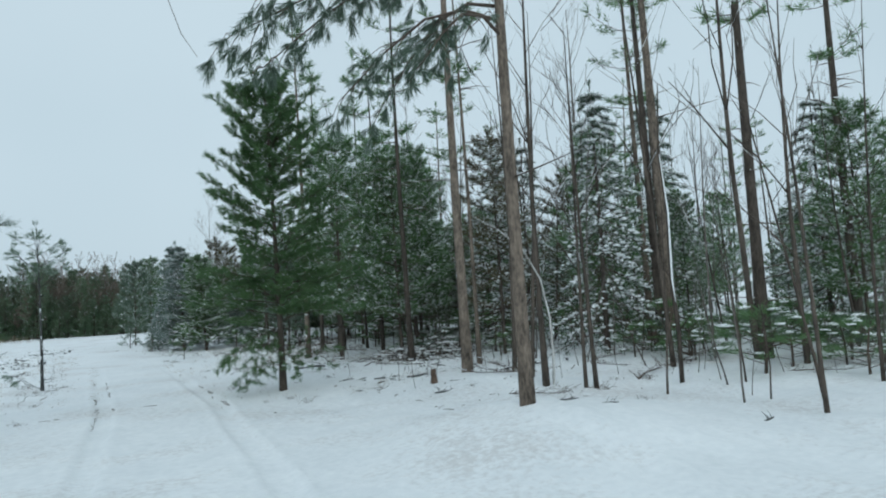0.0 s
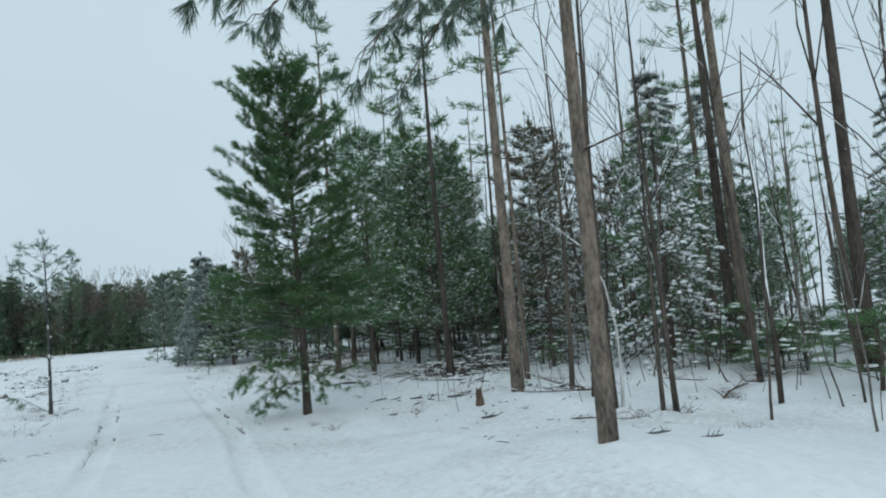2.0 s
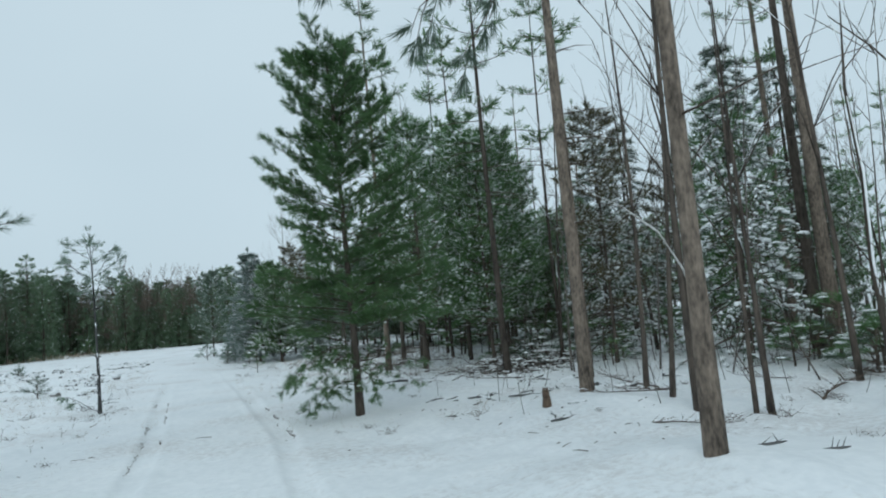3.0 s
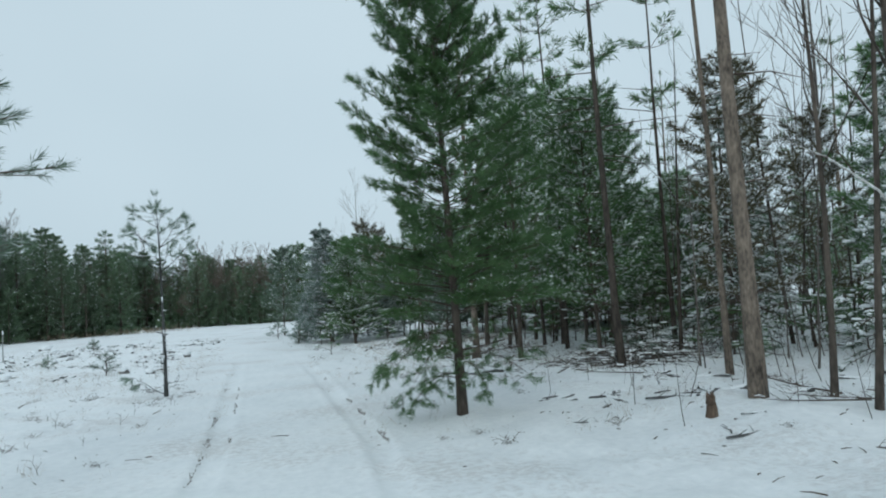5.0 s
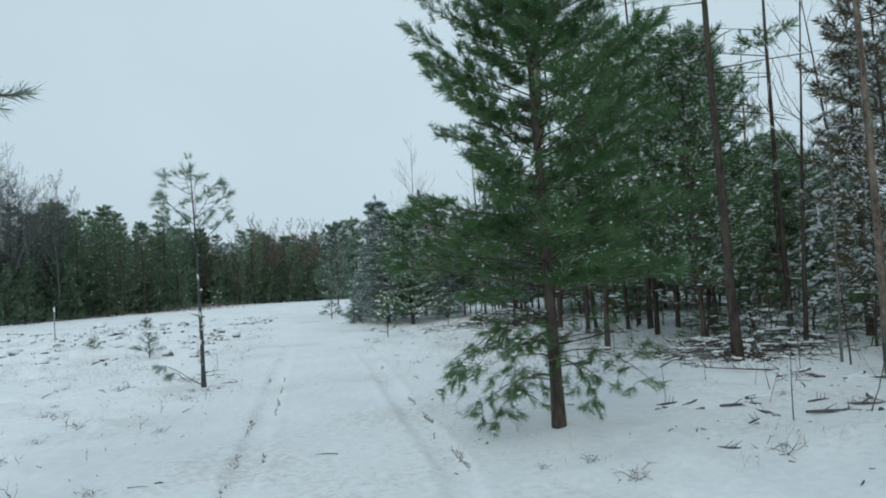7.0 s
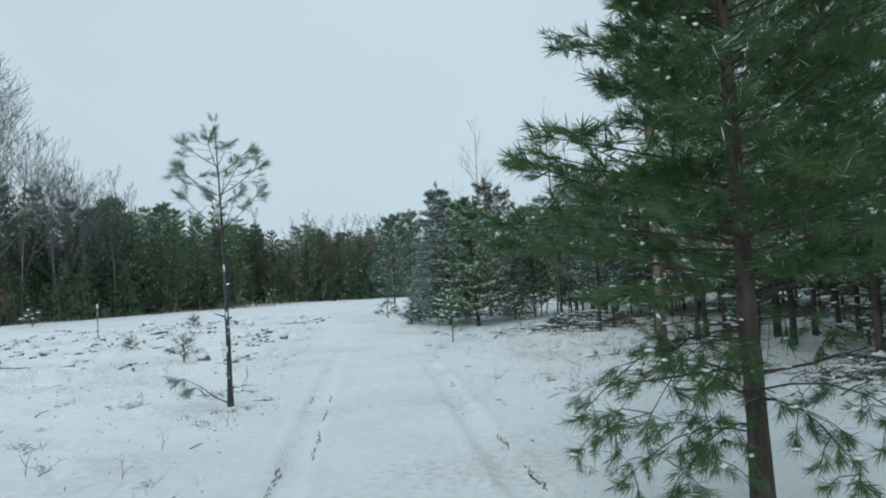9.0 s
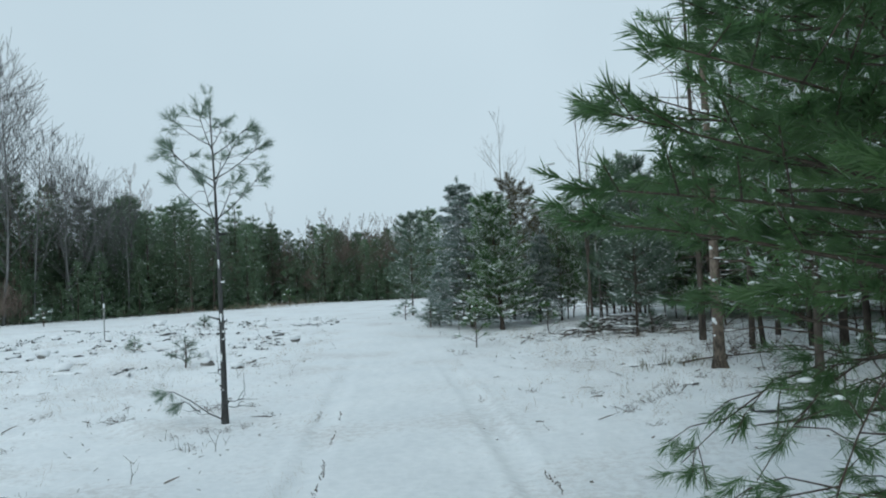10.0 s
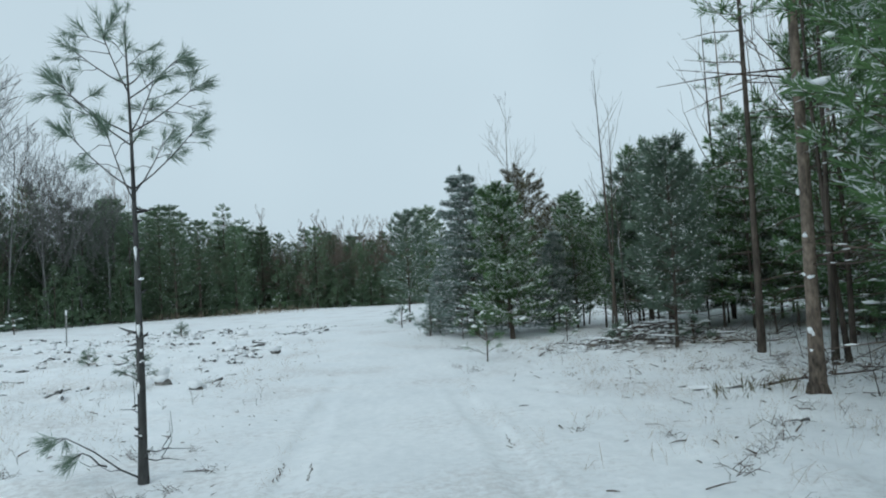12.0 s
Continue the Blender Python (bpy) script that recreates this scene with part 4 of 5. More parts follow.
far_shrub = bare_tree("shrub", "brown leafless thicket along the field's far edge", 114, 3.4, 0.05, 4, BARK_BROWN, 0.25, 0.75, (0.1, 0), 0.04, 3, "far tree line", density=4.5, bough=0.34, finest=0.009)
far_shrub.matrix_basis = stand(-26.5, 60.5, 0)
for i in range(80):
    x, y, nx, ny = line_at(rng.uniform(0.05, 0.80) if i < 34 else rng.uniform(0.05, 0.27))
    depth = rng.uniform(-3.2, 0.6) if i < 34 else rng.uniform(-6.8, 0)
    copy_thing(far_shrub, stand(x + nx * depth, y + ny * depth, rng.uniform(0, 360), rng.uniform(0.5, 1.25)))
low, lf = Tubes(4), []
for i in range(230):
    s = rng.uniform(0.05, 0.92) if i < 150 else rng.uniform(0.2, 0.5)
    x, y, nx, ny = line_at(s)
    depth, h = rng.uniform(-6.5 if s < 0.45 else -3.4, 1.2), rng.uniform(1.2, 5.0 if s < 0.45 else 4.2)
    x, y = x + nx * depth, y + ny * depth
    z = rise(x, y)
    low.add([(x, y, z - 0.1), (x + 0.05, y, z + h * 0.5), (x, y, z + h)], [0.05, 0.035, 0.01])
    for k in range(int(26 * h)):
        q = rng.random() ** 1.3
        az, r = rng.uniform(0, 6.28), (0.42 * h ** 0.8) * (1 - q) * rng.uniform(0.3, 1.1) + 0.08
        lf.append((Vector((x + math.cos(az) * r, y + math.sin(az) * r, z + 0.15 + q * h)), Vector((math.cos(az), math.sin(az), 0.35)), rng.uniform(0.8, 1.2)))
undergrowth = thing("evergreen_undergrowth", "low dense evergreen growth along the field's far edge", "undergrowth", kind="stuff")
tagged(part("stems", low.mesh("stems", BARK_DARK), undergrowth), kind="stuff")
tagged(part("foliage", needles_mesh("foliage", lf, NEEDLE_FAR, 9, 0.32, 0.05, 0.6, 19), undergrowth), kind="stuff")

woods = Tubes(4)
wt = []
for i in range(420):
    s, depth = rng.random(), rng.uniform(14, 40)
    x, y, nx, ny = line_at(s)
    x, y = x + nx * depth, y + ny * depth
    h = rng.uniform(7, 11) * (1.1 - 0.5 * min(1, s / 0.62))
    woods.add([(x, y, -0.2), (x + 0.1, y, h * 0.5), (x, y, h)], [0.11, 0.08, 0.02])
    for k in range(26):
        q = rng.random()
        az, r = rng.uniform(0, 6.28), 1.7 * (1 - q) + 0.2
        wt.append((Vector((x + math.cos(az) * r, y + math.sin(az) * r, 0.6 + q * (h - 0.4))), Vector((math.cos(az), math.sin(az), 0.2)), 1.5))
far_woods = thing("far_woods", "dense dark woods behind the far tree line", "woods", kind="stuff")
tagged(part("trunks", woods.mesh("trunks", BARK_BROWN), far_woods), kind="stuff")
tagged(part("foliage", needles_mesh("foliage", wt, NEEDLE_FAR, 8, 0.55, 0.13, 0.7, 9), far_woods), kind="stuff")


# ---- small things on the snow ----
def seedling(seed, h, label="small pine seedling poking out of the snow", leaf=NEEDLE_GREY):
    rng2 = random.Random(seed)
    ob = thing("pine_seedling", label, "seedling", "seedlings")
    t, tf, lm = Tubes(5), [], []
    t.add([(0, 0, -0.1), (0.02, 0.01, h * 0.5), (0, 0.03, h)], [0.014, 0.011, 0.005])
    for k in range(int(10 + h * 10)):
        z, az = h * rng2.uniform(0.2, 1.0), rng2.uniform(0, 6.28)
        r = 0.42 * h * (1.15 - z / h) + 0.06
        e = Vector((math.cos(az) * r, math.sin(az) * r, z + 0.35 * r))
        t.add([(0, 0, z * 0.9), e], [0.006, 0.003])
        tf.append((e, e - Vector((0, 0, z * 0.8)), 1.0))
        if rng2.random() < 0.4:
            lm.append((e + Vector((0, 0, 0.02)), (0.06, 0.04, 0.025), az))
    tf.append((Vector((0, 0.03, h + 0.05)), Vector((0, 0, 1)), 1.1))
    part("stem", t.mesh("stem", TWIG), ob)
    part("foliage", needles_mesh("foliage", tf, leaf, 30, 0.13, 0.008, 0.55, seed), ob)
    if lm:
        tagged(part("snow", lumps_mesh("snow", lm, SNOW_CAP, seed), ob), kind="stuff")
    return ob


seed_a, seed_b, seed_c = seedling(1, 0.55), seedling(2, 0.85, leaf=NEEDLE), seedling(3, 0.35)
seed_a.matrix_basis = stand(-5.27, 24.05) @ Matrix.Diagonal((1.35, 1.35, 1.05, 1))
seed_b.matrix_basis = stand(0.64, 24.48)
seed_c.matrix_basis = stand(-8.07, 28.05)
for s, x, y, size in ((seed_b, 2.59, 27.37, 0.9), (seed_a, -0.42, 31.11, 1.1), (seed_b, 0.42, 29.92, 0.8), (seed_a, -22.10, 48.45, 1.8), (seed_c, -9.61, 37.91, 1.4),
                      (seed_a, 0.85, 31.96, 1.0), (seed_a, -1.36, 34.85, 1.2), (seed_b, -11.90, 63.75, 1.5), (seed_c, 3.31, 25.84, 1.2), (seed_a, 4.59, 25.33, 1.0), (seed_a, 10.54, 8.16, 1.3), (seed_b, 9.35, 14.45, 1.2)):
    copy_thing(s, stand(x, y, x * 91 % 360, size))


rng = random.Random(77)
for x, y in ((9.23, 11.6), (9.72, 13.9), (8.6, 11.3), (10.3, 13.8), (9.97, 10.9), (9.89, 8.44), (9.38, 8.3), (10.55, 8.55), (9.18, 6.84), (9.6, 6.5), (10.1, 7.9)):
    copy_thing(seed_b, stand(x, y, rng.uniform(0, 360), rng.uniform(0.8, 1.25)) @ Matrix.Diagonal((1.4, 1.4, 0.75, 1)))
for i in range(120):
    x, y = rng.uniform(6.0, 17), rng.uniform(7, 26)
    if math.hypot(x, y - 5) > 9 and free(x, y, 0.5):
        copy_thing(rng.choice((seed_a, seed_b, seed_b)), stand(x, y, rng.uniform(0, 360), rng.uniform(0.8, 1.7)) @ Matrix.Diagonal((1.3, 1.3, 0.7, 1)))


def stump(seed, r, h, label, torn=True):
    rng2 = random.Random(seed)
    ob = thing("stump", label, "stump", "stumps")
    t = Tubes(11)
    t.add([(0, 0, -0.1), (0, 0, 0.04), (0.01, 0, h * 0.6), (0.02, 0.01, h)], [r * 1.3, r * 1.1, r, r * (0.55 if torn else 0.95)], 0.12, rng2)
    part("wood", t.mesh("wood", WOOD if torn else BARK_DARK), ob)
    if torn:
        for k in range(6):
            az = k * 1.05 + rng2.uniform(-0.3, 0.3)
            c, n = Vector((math.cos(az) * r * 0.5, math.sin(az) * r * 0.5, h * 0.75)), h * rng2.uniform(0.3, 0.55)
            t = Tubes(6)
            t.add([c, c + Vector((0.004, 0, n * 0.6)), c + Vector((0.008, 0.004, n))], [r * 0.42, r * 0.30, r * 0.06], 0.2, rng2)
            part("splinter", t.mesh("splinter", WOOD), ob)
    if not torn:
        part("snow", lumps_mesh("snow", [((0.02, 0, h - 0.02), (r * 1.5, r * 1.45, 0.13), 0.3), ((-0.05, -0.16, 0.02), (r * 1.6, r * 0.8, 0.12), 0.3)], SNOW_CAP, seed), ob, "rounded cap of snow")
    return ob


stump(1, 0.055, 0.24, "splintered orange-brown stump of a snapped tree").matrix_basis = stand(4.09, 10.67, 30, 1, (4, -6))
capped = stump(2, 0.14, 0.22, "old stump under a rounded cap of snow", False)
capped.matrix_basis = stand(-10.37, 38.42, 0, 1.0)


def log(seed, length, r, label="fallen log half buried and topped with snow"):
    rng2 = random.Random(seed)
    ob = thing("fallen_log", label, "log", "fallen wood")
    t = Tubes(8)
    pts = [(length * (q - 0.5), 0.03 * math.sin(5 * q), r * 0.55 + 0.02 * math.sin(7 * q)) for q in (0, 0.25, 0.5, 0.75, 1)]
    t.add(pts, [r, r * 0.97, r * 0.9, r * 0.85, r * 0.75], 0.08, rng2)
    part("wood", t.mesh("wood", BARK_SLATE), ob)
    lm = [((length * (q - 0.5) * 0.95, 0, r * 1.15), (length * 0.15, r * 1.15, r * 0.8), 0) for q in (0.1, 0.3, 0.52, 0.7, 0.88)]
    tagged(part("snow", lumps_mesh("snow", lm, SNOW_CAP, seed), ob), kind="stuff")
    return ob


log_a, log_b = log(1, 1.9, 0.07), log(2, 1.1, 0.045)
log_a.matrix_basis = stand(5.44, 11.39, 8, 0.45)
log_b.matrix_basis = stand(5.35, 12.41, 25)
rng = random.Random(29)
for i in range(84):
    x, y = (rng.uniform(2.8, 8.0), rng.uniform(9.5, 24)) if i < 46 else (rng.uniform(-17, -5.5), rng.uniform(24, 42))
    copy_thing(rng.choice((log_a, log_b, log_b)), stand(x, y, rng.uniform(0, 360), rng.uniform(0.3, 0.8), (0, rng.uniform(-5, 5)), 0.0 if i > 45 else 0.02))
copy_thing(log_a, stand(-11.05, 36.98, 160, 1.2))
copy_thing(log_a, stand(-12.92, 79.90, 10, 2.2))

stone = thing("field_stone", "grey field stone under a cap of snow", "stone", "field stones")
part("rock", lumps_mesh("rock", [((0, 0, 0.06), (0.24, 0.17, 0.15), 0.4)], STONE, 3), stone)
tagged(part("snow", lumps_mesh("snow", [((0, 0.02, 0.19), (0.25, 0.18, 0.10), 0.4), ((0.1, -0.1, 0.04), (0.25, 0.14, 0.10), 0.8)], SNOW_CAP, 4), stone), kind="stuff")
stone.matrix_basis = stand(-12.83, 41.31, 0, 1.3)
for i in range(34):
    x, y = rng.uniform(-19, -4.8), rng.uniform(23, 44)
    copy_thing(stone, stand(x, y, rng.uniform(0, 360), rng.uniform(0.25, 0.75), sink=0.07))
for i in range(3):
    copy_thing(capped, stand(rng.uniform(-18, -7), rng.uniform(26, 44), rng.uniform(0, 360), rng.uniform(0.4, 0.7)))
for i in range(4):
    copy_thing(capped, stand(rng.uniform(-29, -9), rng.uniform(60, 66), rng.uniform(0, 360), rng.uniform(0.7, 1.2)))

for i in range(64):
    x, y = rng.uniform(-15, -3.6), rng.choice((rng.uniform(22, 30), rng.uniform(28, 41)))
    src, size = ((log_a, rng.uniform(0.4, 0.75)), (log_b, rng.uniform(0.6, 1.2)), (stone, rng.uniform(0.3, 0.6)), (log_b, rng.uniform(0.35, 0.7)))[i % 4]
    copy_thing(src, stand(x, y, rng.uniform(0, 360), size, (rng.uniform(-8, 8), rng.uniform(-9, 9)), 0.03))

# slash left by the clearing of the field
rng = random.Random(57)
sl, ss = Tubes(5), []
heaps = [(rng.uniform(-16.5, -4.5), rng.uniform(23, 41)) for i in range(46)]
for i in range(330):
    hx, hy = rng.choice(heaps)
    x, y = hx + rng.gauss(0, 0.45), hy + rng.gauss(0, 0.4)
    az, n, r = rng.uniform(0, 6.28), rng.uniform(0.06, 0.36), rng.uniform(0.010, 0.040)
    c = Vector((x, y, rise(x, y) + r * rng.uniform(0.2, 1.8)))
    d = Vector((math.cos(az), math.sin(az), rng.uniform(-0.15, 0.3))) * n / 2
    sl.add([c - d, c + Vector((0, 0, 0.02)), c + d], [r, r * 0.9, r * 0.6], 0.15, rng)
    if rng.random() < 0.92:
        ss.append((c + Vector((0, 0, r * 0.7)), (n * 0.5, r * 1.7 + 0.01, r * 1.15), az))
slash = thing("logging_slash", "broken limbs and bark scattered under patchy snow", "debris", kind="stuff")
tagged(part("wood", sl.mesh("wood", BARK_SLATE), slash), kind="stuff")
tagged(part("snow", lumps_mesh("snow", ss, SNOW_CAP, 8), slash), kind="stuff")

# thin marker post in the field
post = thing("marker_post", "thin pale marker post standing in the snow", "post")
t = Tubes(6)
t.add([(0, 0, -0.2), (0, 0, 0.55), (0.01, 0, 1.15)], [0.022, 0.022, 0.022])
part("pole", t.mesh("pole", POST_PAINT), post)
t = Tubes(6)
t.add([(0.01, 0, 1.15), (0.01, 0, 1.30)], [0.03, 0.028])
part("cap", t.mesh("cap", SNOW_CAP), post, "white cap")
post.matrix_basis = stand(-11.81, 34.17)

# a heap of cut branches under snow
heap = thing("brush_pile", "heap of cut branches lightly covered with snow", "brush pile")
rng = random.Random(33)
hb, hs = Tubes(5), []
for i in range(300):
    cx, cy = rng.gauss(0, 1.0), rng.gauss(0, 0.6)
    z = max(0.03, 0.42 - 0.16 * (cx * cx + 1.6 * cy * cy)) * rng.random() + 0.03
    az, n = rng.uniform(0, 6.28), rng.choice((0.15, 0.25, 0.4, 0.6, 0.9)) * rng.uniform(0.8, 1.3)
    d = Vector((math.cos(az), math.sin(az), rng.uniform(-0.25, 0.5))) * n / 2
    c = Vector((cx, cy, z))
    bow = Vector((rng.uniform(-0.12, 0.12), rng.uniform(-0.12, 0.12), rng.uniform(0, 0.1))) * n
    r = rng.uniform(0.005, 0.017)
    hb.add([c - d, c - d * 0.3 + bow, c + d * 0.4 + bow, c + d], [r, r * 0.9, r * 0.7, r * 0.3])
    for k in range(2):
        hb.add([c + d * 0.2 + bow, c + d * 0.2 + bow + Vector((rng.uniform(-1, 1), rng.uniform(-1, 1), rng.uniform(-0.2, 0.8))) * n * 0.25], [r * 0.5, 0.002])
    if rng.random() < 0.85:
        hs.append((c + bow + Vector((0, 0, r + 0.008)), (n * rng.uniform(0.15, 0.38), 0.034, 0.022), az))
tagged(part("brushwood", hb.mesh("brushwood", BARK_GREY), heap), kind="stuff")
tagged(part("snow", lumps_mesh("snow", hs, SNOW_CAP, 6), heap), kind="stuff")
heap.matrix_basis = stand(4.25, 26.18, 10)
copy_thing(heap, stand(5.61, 16.57, 160, 0.75))
copy_thing(heap, stand(6.88, 17.00, 30, 0.8))


# ---- dry grass, weeds and twigs that stick out of the snow ----
def blades(name, label, category, spots, material, count, height, width, seed, flop):
    rng2 = np.random.default_rng(seed)
    tufts = []
    for x, y, r, size in spots:
        for k in range(count):
            px, py = x + rng2.normal(0, r), y + rng2.normal(0, r)
            tufts.append(((px, py, rise(px, py) + height * size * 0.55), (rng2.normal(0, flop), rng2.normal(0, flop), 1), size * rng2.uniform(0.5, 1.2)))
    ob = new(name, needles_mesh(name, tufts, material, 1, height, width, 0.12, seed))
    return tagged(ob, label, category, kind="stuff")


rng = random.Random(43)
clusters = [(rng.uniform(-13, 8), rng.uniform(10, 40)) for i in range(150)] + [(rng.uniform(-10, -2.6), rng.uniform(19, 28)) for i in range(50)] + [(rng.uniform(1.6, 6.5), rng.uniform(17, 27.5)) for i in range(130)]
spots = []
for cx, cy in clusters:
    for k in range(rng.randint(2, 7)):
        x, y = cx + rng.gauss(0, 0.35), cy + rng.gauss(0, 0.35)
        if abs(x - lane(y)) > 1.15:
            spots.append((x, y, 0.07, rng.uniform(0.35, 1.0)))
for i in range(16):
    y0, side = rng.uniform(11, 24), rng.choice((1.26, 1.26, -0.64))
    for k in range(rng.randint(3, 9)):
        y = y0 + 0.13 * k
        spots.append((lane(y) + side + rng.uniform(-0.10, 0.10), y, 0.04, rng.uniform(0.2, 0.45)))
blades("dry_grass", "thin dry grass blades sticking through the snow", "grass", spots, GRASS, 11, 0.20, 0.0035, 3, 0.6)
spots = [(rng.uniform(-27, -9), rng.uniform(58, 64), 0.5, rng.uniform(0.4, 1.1)) for i in range(150)]
blades("tall_dry_grass", "strip of tall tan grass along the far field edge", "grass", spots, GRASS, 14, 0.45, 0.014, 4, 0.3)
spots = [(2.75 + 0.75 * (i % 5) / 4 + rng.uniform(-0.05, 0.05), 19.75 + rng.uniform(-0.15, 0.15), 0.05, rng.uniform(0.6, 1.0)) for i in range(16)]
blades("brown_ferns", "withered reddish-brown fern stalks in the snow", "plant", spots, NEEDLE_RUST, 10, 0.19, 0.014, 5, 0.35)

lt = Tubes(3)
for i in range(1500):
    cx, cy = rng.choice(clusters)
    x, y = cx + rng.gauss(0, 0.8), cy + rng.gauss(0, 0.8)
    if i % 3 == 0:
        x, y = rng.uniform(3, 10), rng.uniform(8, 34)
    if abs(x - lane(y)) < 1.0 and rng.random() < 0.85:
        continue
    az, n = rng.uniform(0, 6.28), rng.choice((0.02, 0.03, 0.04, 0.06, 0.09, 0.16)) * rng.uniform(0.7, 1.3)
    p = Vector((x, y, rise(x, y) + 0.004))
    q = p + Vector((math.cos(az) * n, math.sin(az) * n, rng.choice((0.0, 0.05, 0.4)) * n))
    r = rng.uniform(0.003, 0.008)
    lt.add([p, p.lerp(q, 0.5) + Vector((rng.uniform(-0.1, 0.1) * n, rng.uniform(-0.1, 0.1) * n, 0.004)), q], [r, r, r * 0.4])
for i in range(20):
    y0, side = rng.uniform(10.5, 18.5), rng.choice((1.27, 1.27, -0.64, -0.64, -0.40))
    for k in range(rng.randint(4, 11)):
        y = y0 + 0.05 * k + rng.uniform(-0.02, 0.02)
        x = lane(y) + side + rng.gauss(0, 0.012)
        az, n = 1.6 + rng.gauss(0, 0.35), rng.uniform(0.02, 0.07)
        p = Vector((x, y, rise(x, y) + 0.004))
        lt.add([p, p + Vector((math.cos(az) * n, math.sin(az) * n, rng.uniform(0, 0.02)))], [rng.uniform(0.003, 0.007), 0.002])
for i in range(170):
    x, y = lane(14) - 1.3 - rng.expovariate(0.4), rng.uniform(9.5, 21)
    az, n = rng.uniform(0, 6.28), rng.uniform(0.015, 0.05)
    p = Vector((x, y, rise(x, y) + 0.004))
    lt.add([p, p + Vector((math.cos(az) * n, math.sin(az) * n, rng.uniform(0, 0.03)))], [rng.uniform(0.003, 0.006), 0.002])
tagged(new("forest_litter", lt.mesh("forest_litter", TWIG)), "small dark twigs and bark scattered over the snow", "twigs", kind="stuff")

weed = thing("dead_weed", "bare bent weed stalk standing in the snow", "weed", "weeds")
t = Tubes(4)
t.add([(0, 0, -0.05), (0.02, 0, 0.14), (0.05, 0.02, 0.24), (0.13, 0.03, 0.27)], [0.004, 0.0035, 0.0025, 0.0015])
t.add([(0.015, 0, 0.12), (-0.05, 0.03, 0.20), (-0.06, 0.04, 0.27)], [0.003, 0.002, 0.0012])
t.add([(0.04, 0.01, 0.2), (0.03, -0.06, 0.28)], [0.002, 0.0012])
part("stalk", t.mesh("stalk", TWIG), weed)
weed.matrix_basis = stand(-3.3, 14.6)
for i in range(60):
    y = rng.uniform(11, 36)
    x = lane(y) + rng.choice((-1, -1, 1)) * (1.3 + rng.expovariate(0.4))
    if x < 8:
        copy_thing(weed, stand(x, y, rng.uniform(0, 360), rng.uniform(0.4, 1.0), (rng.uniform(-20, 20), rng.uniform(-20, 20))))

# low tangles of bare shoots that poke through the snow of the field
rng = random.Random(91)
tangle = thing("bramble", "low tangle of bare grey shoots poking through snow", "shrub", "weeds")
t = Tubes(4)
for k in range(13):
    az, n = rng.uniform(0, 6.28), rng.uniform(0.10, 0.30)
    p = Vector((rng.gauss(0, 0.10), rng.gauss(0, 0.08), -0.02))
    d = Vector((math.cos(az), math.sin(az), rng.uniform(0.2, 1.3))).normalized() * n
    e = p + d + Vector((0, 0, -0.25 * n))
    t.add([p, p + d * 0.6, e], [0.0035, 0.003, 0.0014])
    t.add([p + d * 0.6, p + d * 0.7 + Vector((rng.uniform(-0.07, 0.07), rng.uniform(-0.07, 0.07), rng.uniform(0, 0.08)))], [0.0022, 0.001])
part("growth", t.mesh("growth", TWIG), tangle)
tangle.matrix_basis = stand(-2.80, 17.17)
for i in range(80):
    y = rng.uniform(11.5, 34) if i < 55 else rng.uniform(11, 19)
    x = lane(y) - 1.4 - rng.expovariate(0.22) if i % 3 else lane(y) + 1.4 + rng.expovariate(0.5)
    copy_thing(tangle, stand(x, y, rng.uniform(0, 360), rng.uniform(0.35, 0.8), sink=0.0))
for x, y in ((-2.17, 17.51), (-2.04, 18.02), (-2.55, 17.34)):
    copy_thing(tangle, stand(x, y, x * 200 % 360, 0.5, sink=0.0))

for i in range(60):
    x, y = rng.uniform(1.7, 6.2), rng.uniform(15.5, 27)
    copy_thing(weed if i % 3 == 0 else tangle, stand(x, y, rng.uniform(0, 360), rng.uniform(0.35, 0.85), (rng.uniform(-15, 15), rng.uniform(-15, 15)), sink=0.0))

# a dead branch lying by the trunks at the stand's edge
limb = thing("fallen_branch", "dead forked branch lying on the snow with bare twigs", "branch", "fallen wood")
t, lm = Tubes(5), []
spine = [Vector((-1.0, 0, 0.05)), Vector((-0.4, 0.08, 0.10)), Vector((0.2, 0.02, 0.13)), Vector((0.8, -0.12, 0.16)), Vector((1.3, -0.1, 0.24))]
t.add(spine, [0.022, 0.019, 0.015, 0.010, 0.004], 0.1, rng)
for k in range(22):
    i = rng.randint(0, 3)
    p = spine[i].lerp(spine[i + 1], rng.random())
    d = Vector((rng.uniform(-0.2, 0.9), rng.choice((-1, 1)) * rng.uniform(0.3, 0.9), rng.uniform(-0.05, 0.6))) * rng.uniform(0.2, 0.6)
    t.add([p, p + d * 0.5 + Vector((0, 0, 0.02)), p + d], [0.008, 0.005, 0.002])
    t.add([p + d * 0.5, p + d * 0.7 + Vector((rng.uniform(-0.12, 0.12), rng.uniform(-0.12, 0.12), rng.uniform(-0.02, 0.12)))], [0.004, 0.0015])
    if k % 3 == 0:
        lm.append((p + d * 0.3 + Vector((0, 0, 0.02)), (0.09, 0.018, 0.012), math.atan2(d.y, d.x)))
part("wood", t.mesh("wood", TWIG), limb)
tagged(part("snow", lumps_mesh("snow", lm, SNOW_CAP, 5), limb), kind="stuff")
limb.matrix_basis = stand(4.08, 20.23, 10, 0.8, sink=0.02)
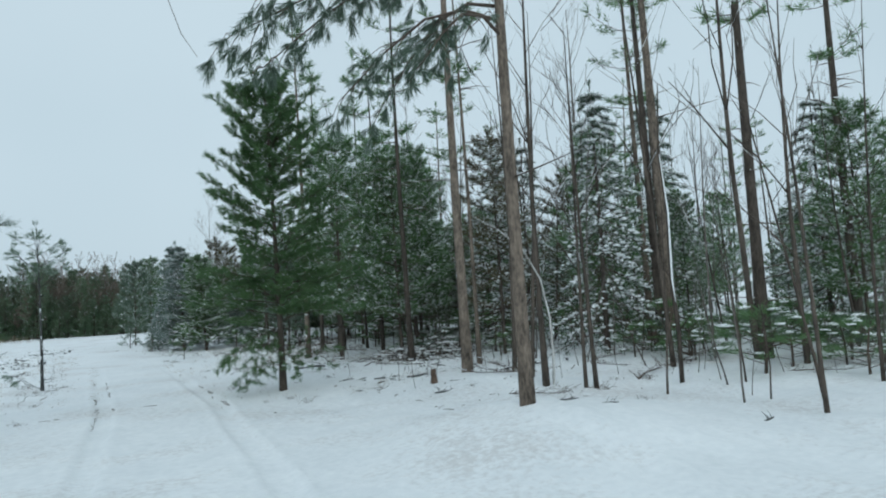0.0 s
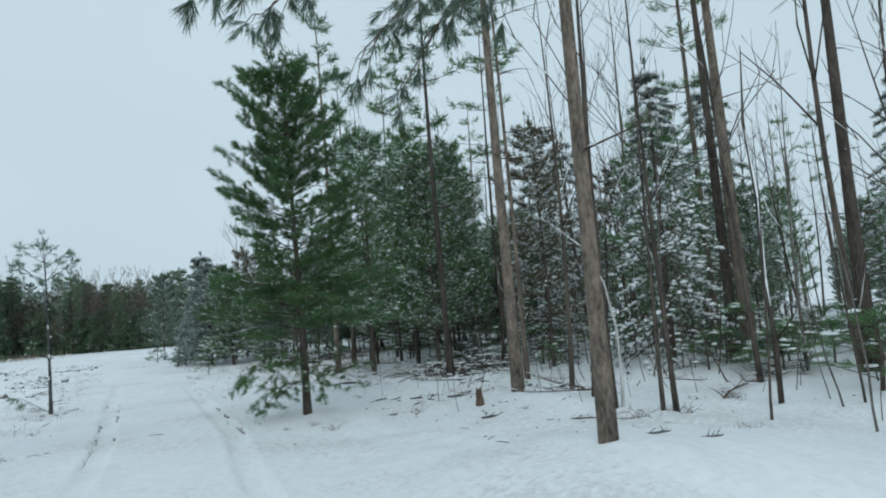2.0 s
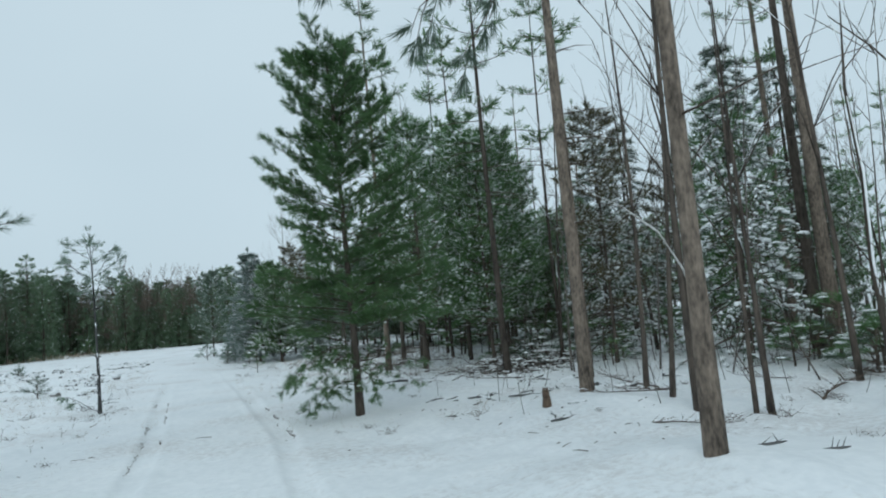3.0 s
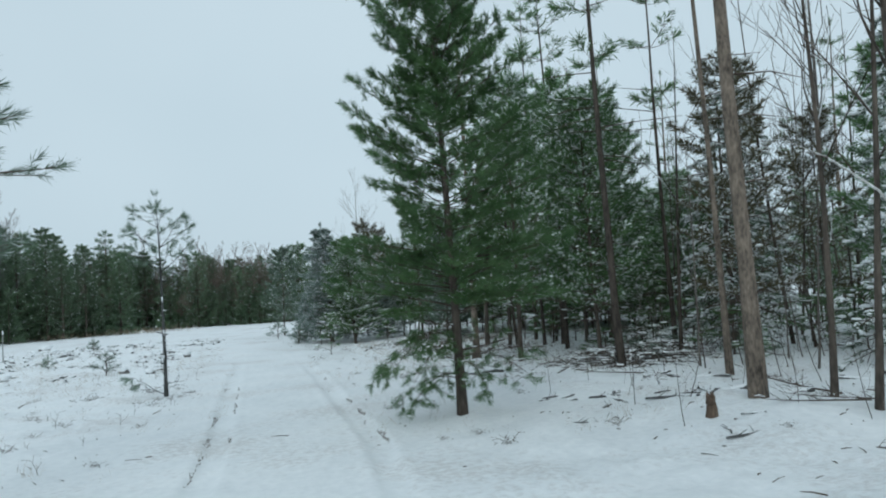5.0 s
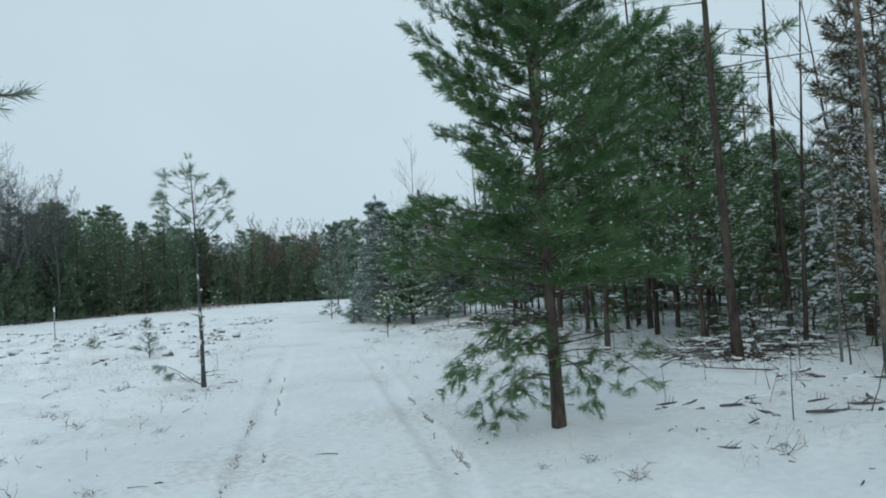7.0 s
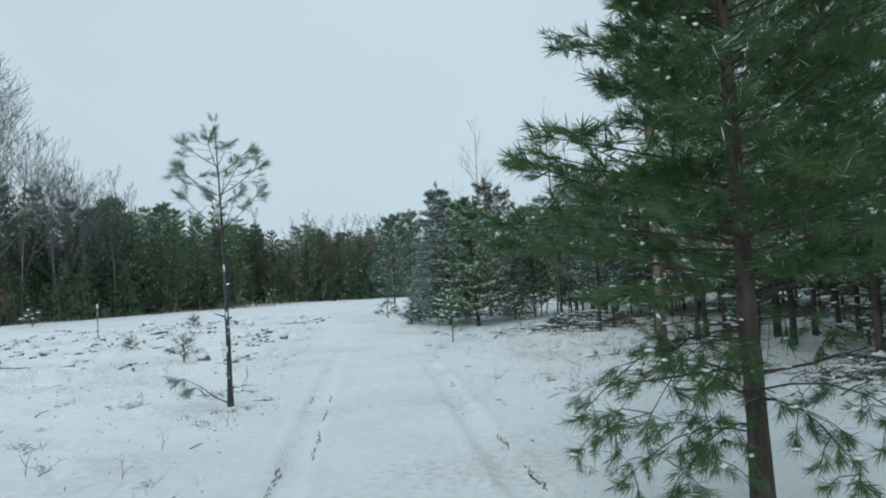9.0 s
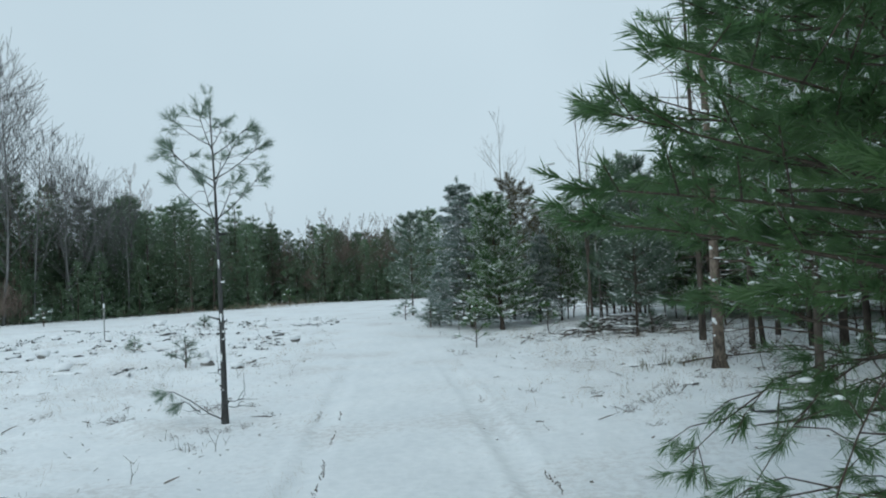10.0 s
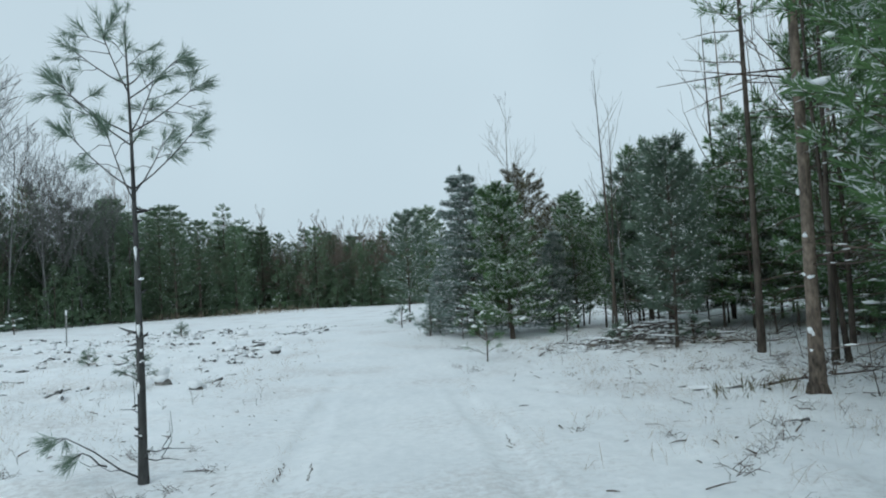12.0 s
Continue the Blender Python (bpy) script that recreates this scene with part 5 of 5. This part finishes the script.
for x, y, turn, size in ((5.10, 14.96, 160, 0.7), (4.50, 20.91, 60, 0.9), (6.29, 18.02, 200, 1.0), (5.27, 24.65, 300, 0.9), (6.12, 12.07, 100, 0.8), (7.65, 9.52, 30, 1.0), (8.67, 10.12, 250, 0.8)):
    copy_thing(limb, stand(x, y, turn, size, sink=0.02))

# bare broken sticks on the open snow before the trunks
def stick(seed, length, r):
    rng2 = random.Random(seed)
    ob = thing("fallen_stick", "short dark broken stick lying half in the snow", "stick", "fallen wood")
    t = Tubes(7)
    pts = [Vector((length * (q - 0.5), 0.05 * length * math.sin(4 * q + seed), r * 0.5 + 0.02 * length * q)) for q in (0, 0.3, 0.6, 0.85, 1)]
    t.add(pts, [r * 0.7, r, r * 0.9, r * 0.7, r * 0.3], 0.15, rng2)
    for k in range(3):
        p = pts[1].lerp(pts[3], rng2.random())
        t.add([p, p + Vector((rng2.uniform(0.03, 0.10), rng2.choice((-1, 1)) * rng2.uniform(0.03, 0.12), rng2.uniform(0.0, 0.07)))], [r * 0.4, r * 0.12])
    part("wood", t.mesh("wood", BARK_SLATE), ob)
    return ob


stick_a, stick_b = stick(1, 0.42, 0.017), stick(2, 0.26, 0.012)
stick_a.matrix_basis = stand(3.99, 13.06, -6, sink=0.0)
stick_b.matrix_basis = stand(3.35, 13.41, 15, sink=0.0)
for src, x, y, turn, size in ((stick_a, 4.37, 12.14, -14, 1.1), (stick_a, 5.06, 12.56, -20, 1.2), (stick_b, 4.75, 12.9, 10, 1.0), (stick_b, 3.7, 12.3, 40, 0.9), (stick_a, 4.05, 10.08, 8, 0.9),
                              (stick_b, 3.98, 10.2, 70, 0.8), (stick_a, 4.14, 6.75, 3, 0.8), (stick_b, 4.6, 6.6, -10, 1.0), (stick_b, 5.7, 5.4, 25, 1.0), (stick_b, 3.05, 11.6, -30, 0.8)):
    copy_thing(src, stand(x, y, turn, size, sink=0.0))
copy_thing(limb, stand(5.25, 10.50, 175, 0.62, sink=0.02))
copy_thing(limb, stand(5.6, 10.75, 150, 0.5, sink=0.02))
copy_thing(log_a, stand(4.43, 10.48, -6, 0.30, sink=0.0))

# more bare stems, broken branches and tufts on the floor of the stand
rng = random.Random(63)
for i in range(120):
    x, y = rng.uniform(5.6, 14), rng.uniform(6.5, 21)
    if free(x, y, 0.45) and math.hypot(x - 0.2, y - 5) > 6.5:
        copy_thing(rng.choice((stem_c, stem_c, stem_b)), stand(x, y, rng.uniform(0, 360), rng.uniform(0.2, 0.75), (rng.uniform(-16, 16), rng.uniform(-16, 16))))
for i in range(26):
    x, y = rng.uniform(4.6, 13), rng.uniform(7.5, 24)
    if free(x, y, 0.5) and math.hypot(x - 0.2, y - 7) > 5:
        copy_thing(limb, stand(x, y, rng.uniform(0, 360), rng.uniform(0.4, 0.85), sink=0.03))
for i in range(40):
    x, y = rng.uniform(4.2, 11), rng.uniform(7, 22)
    if free(x, y, 0.4):
        copy_thing(tangle, stand(x, y, rng.uniform(0, 360), rng.uniform(0.4, 1.0), sink=0.0))
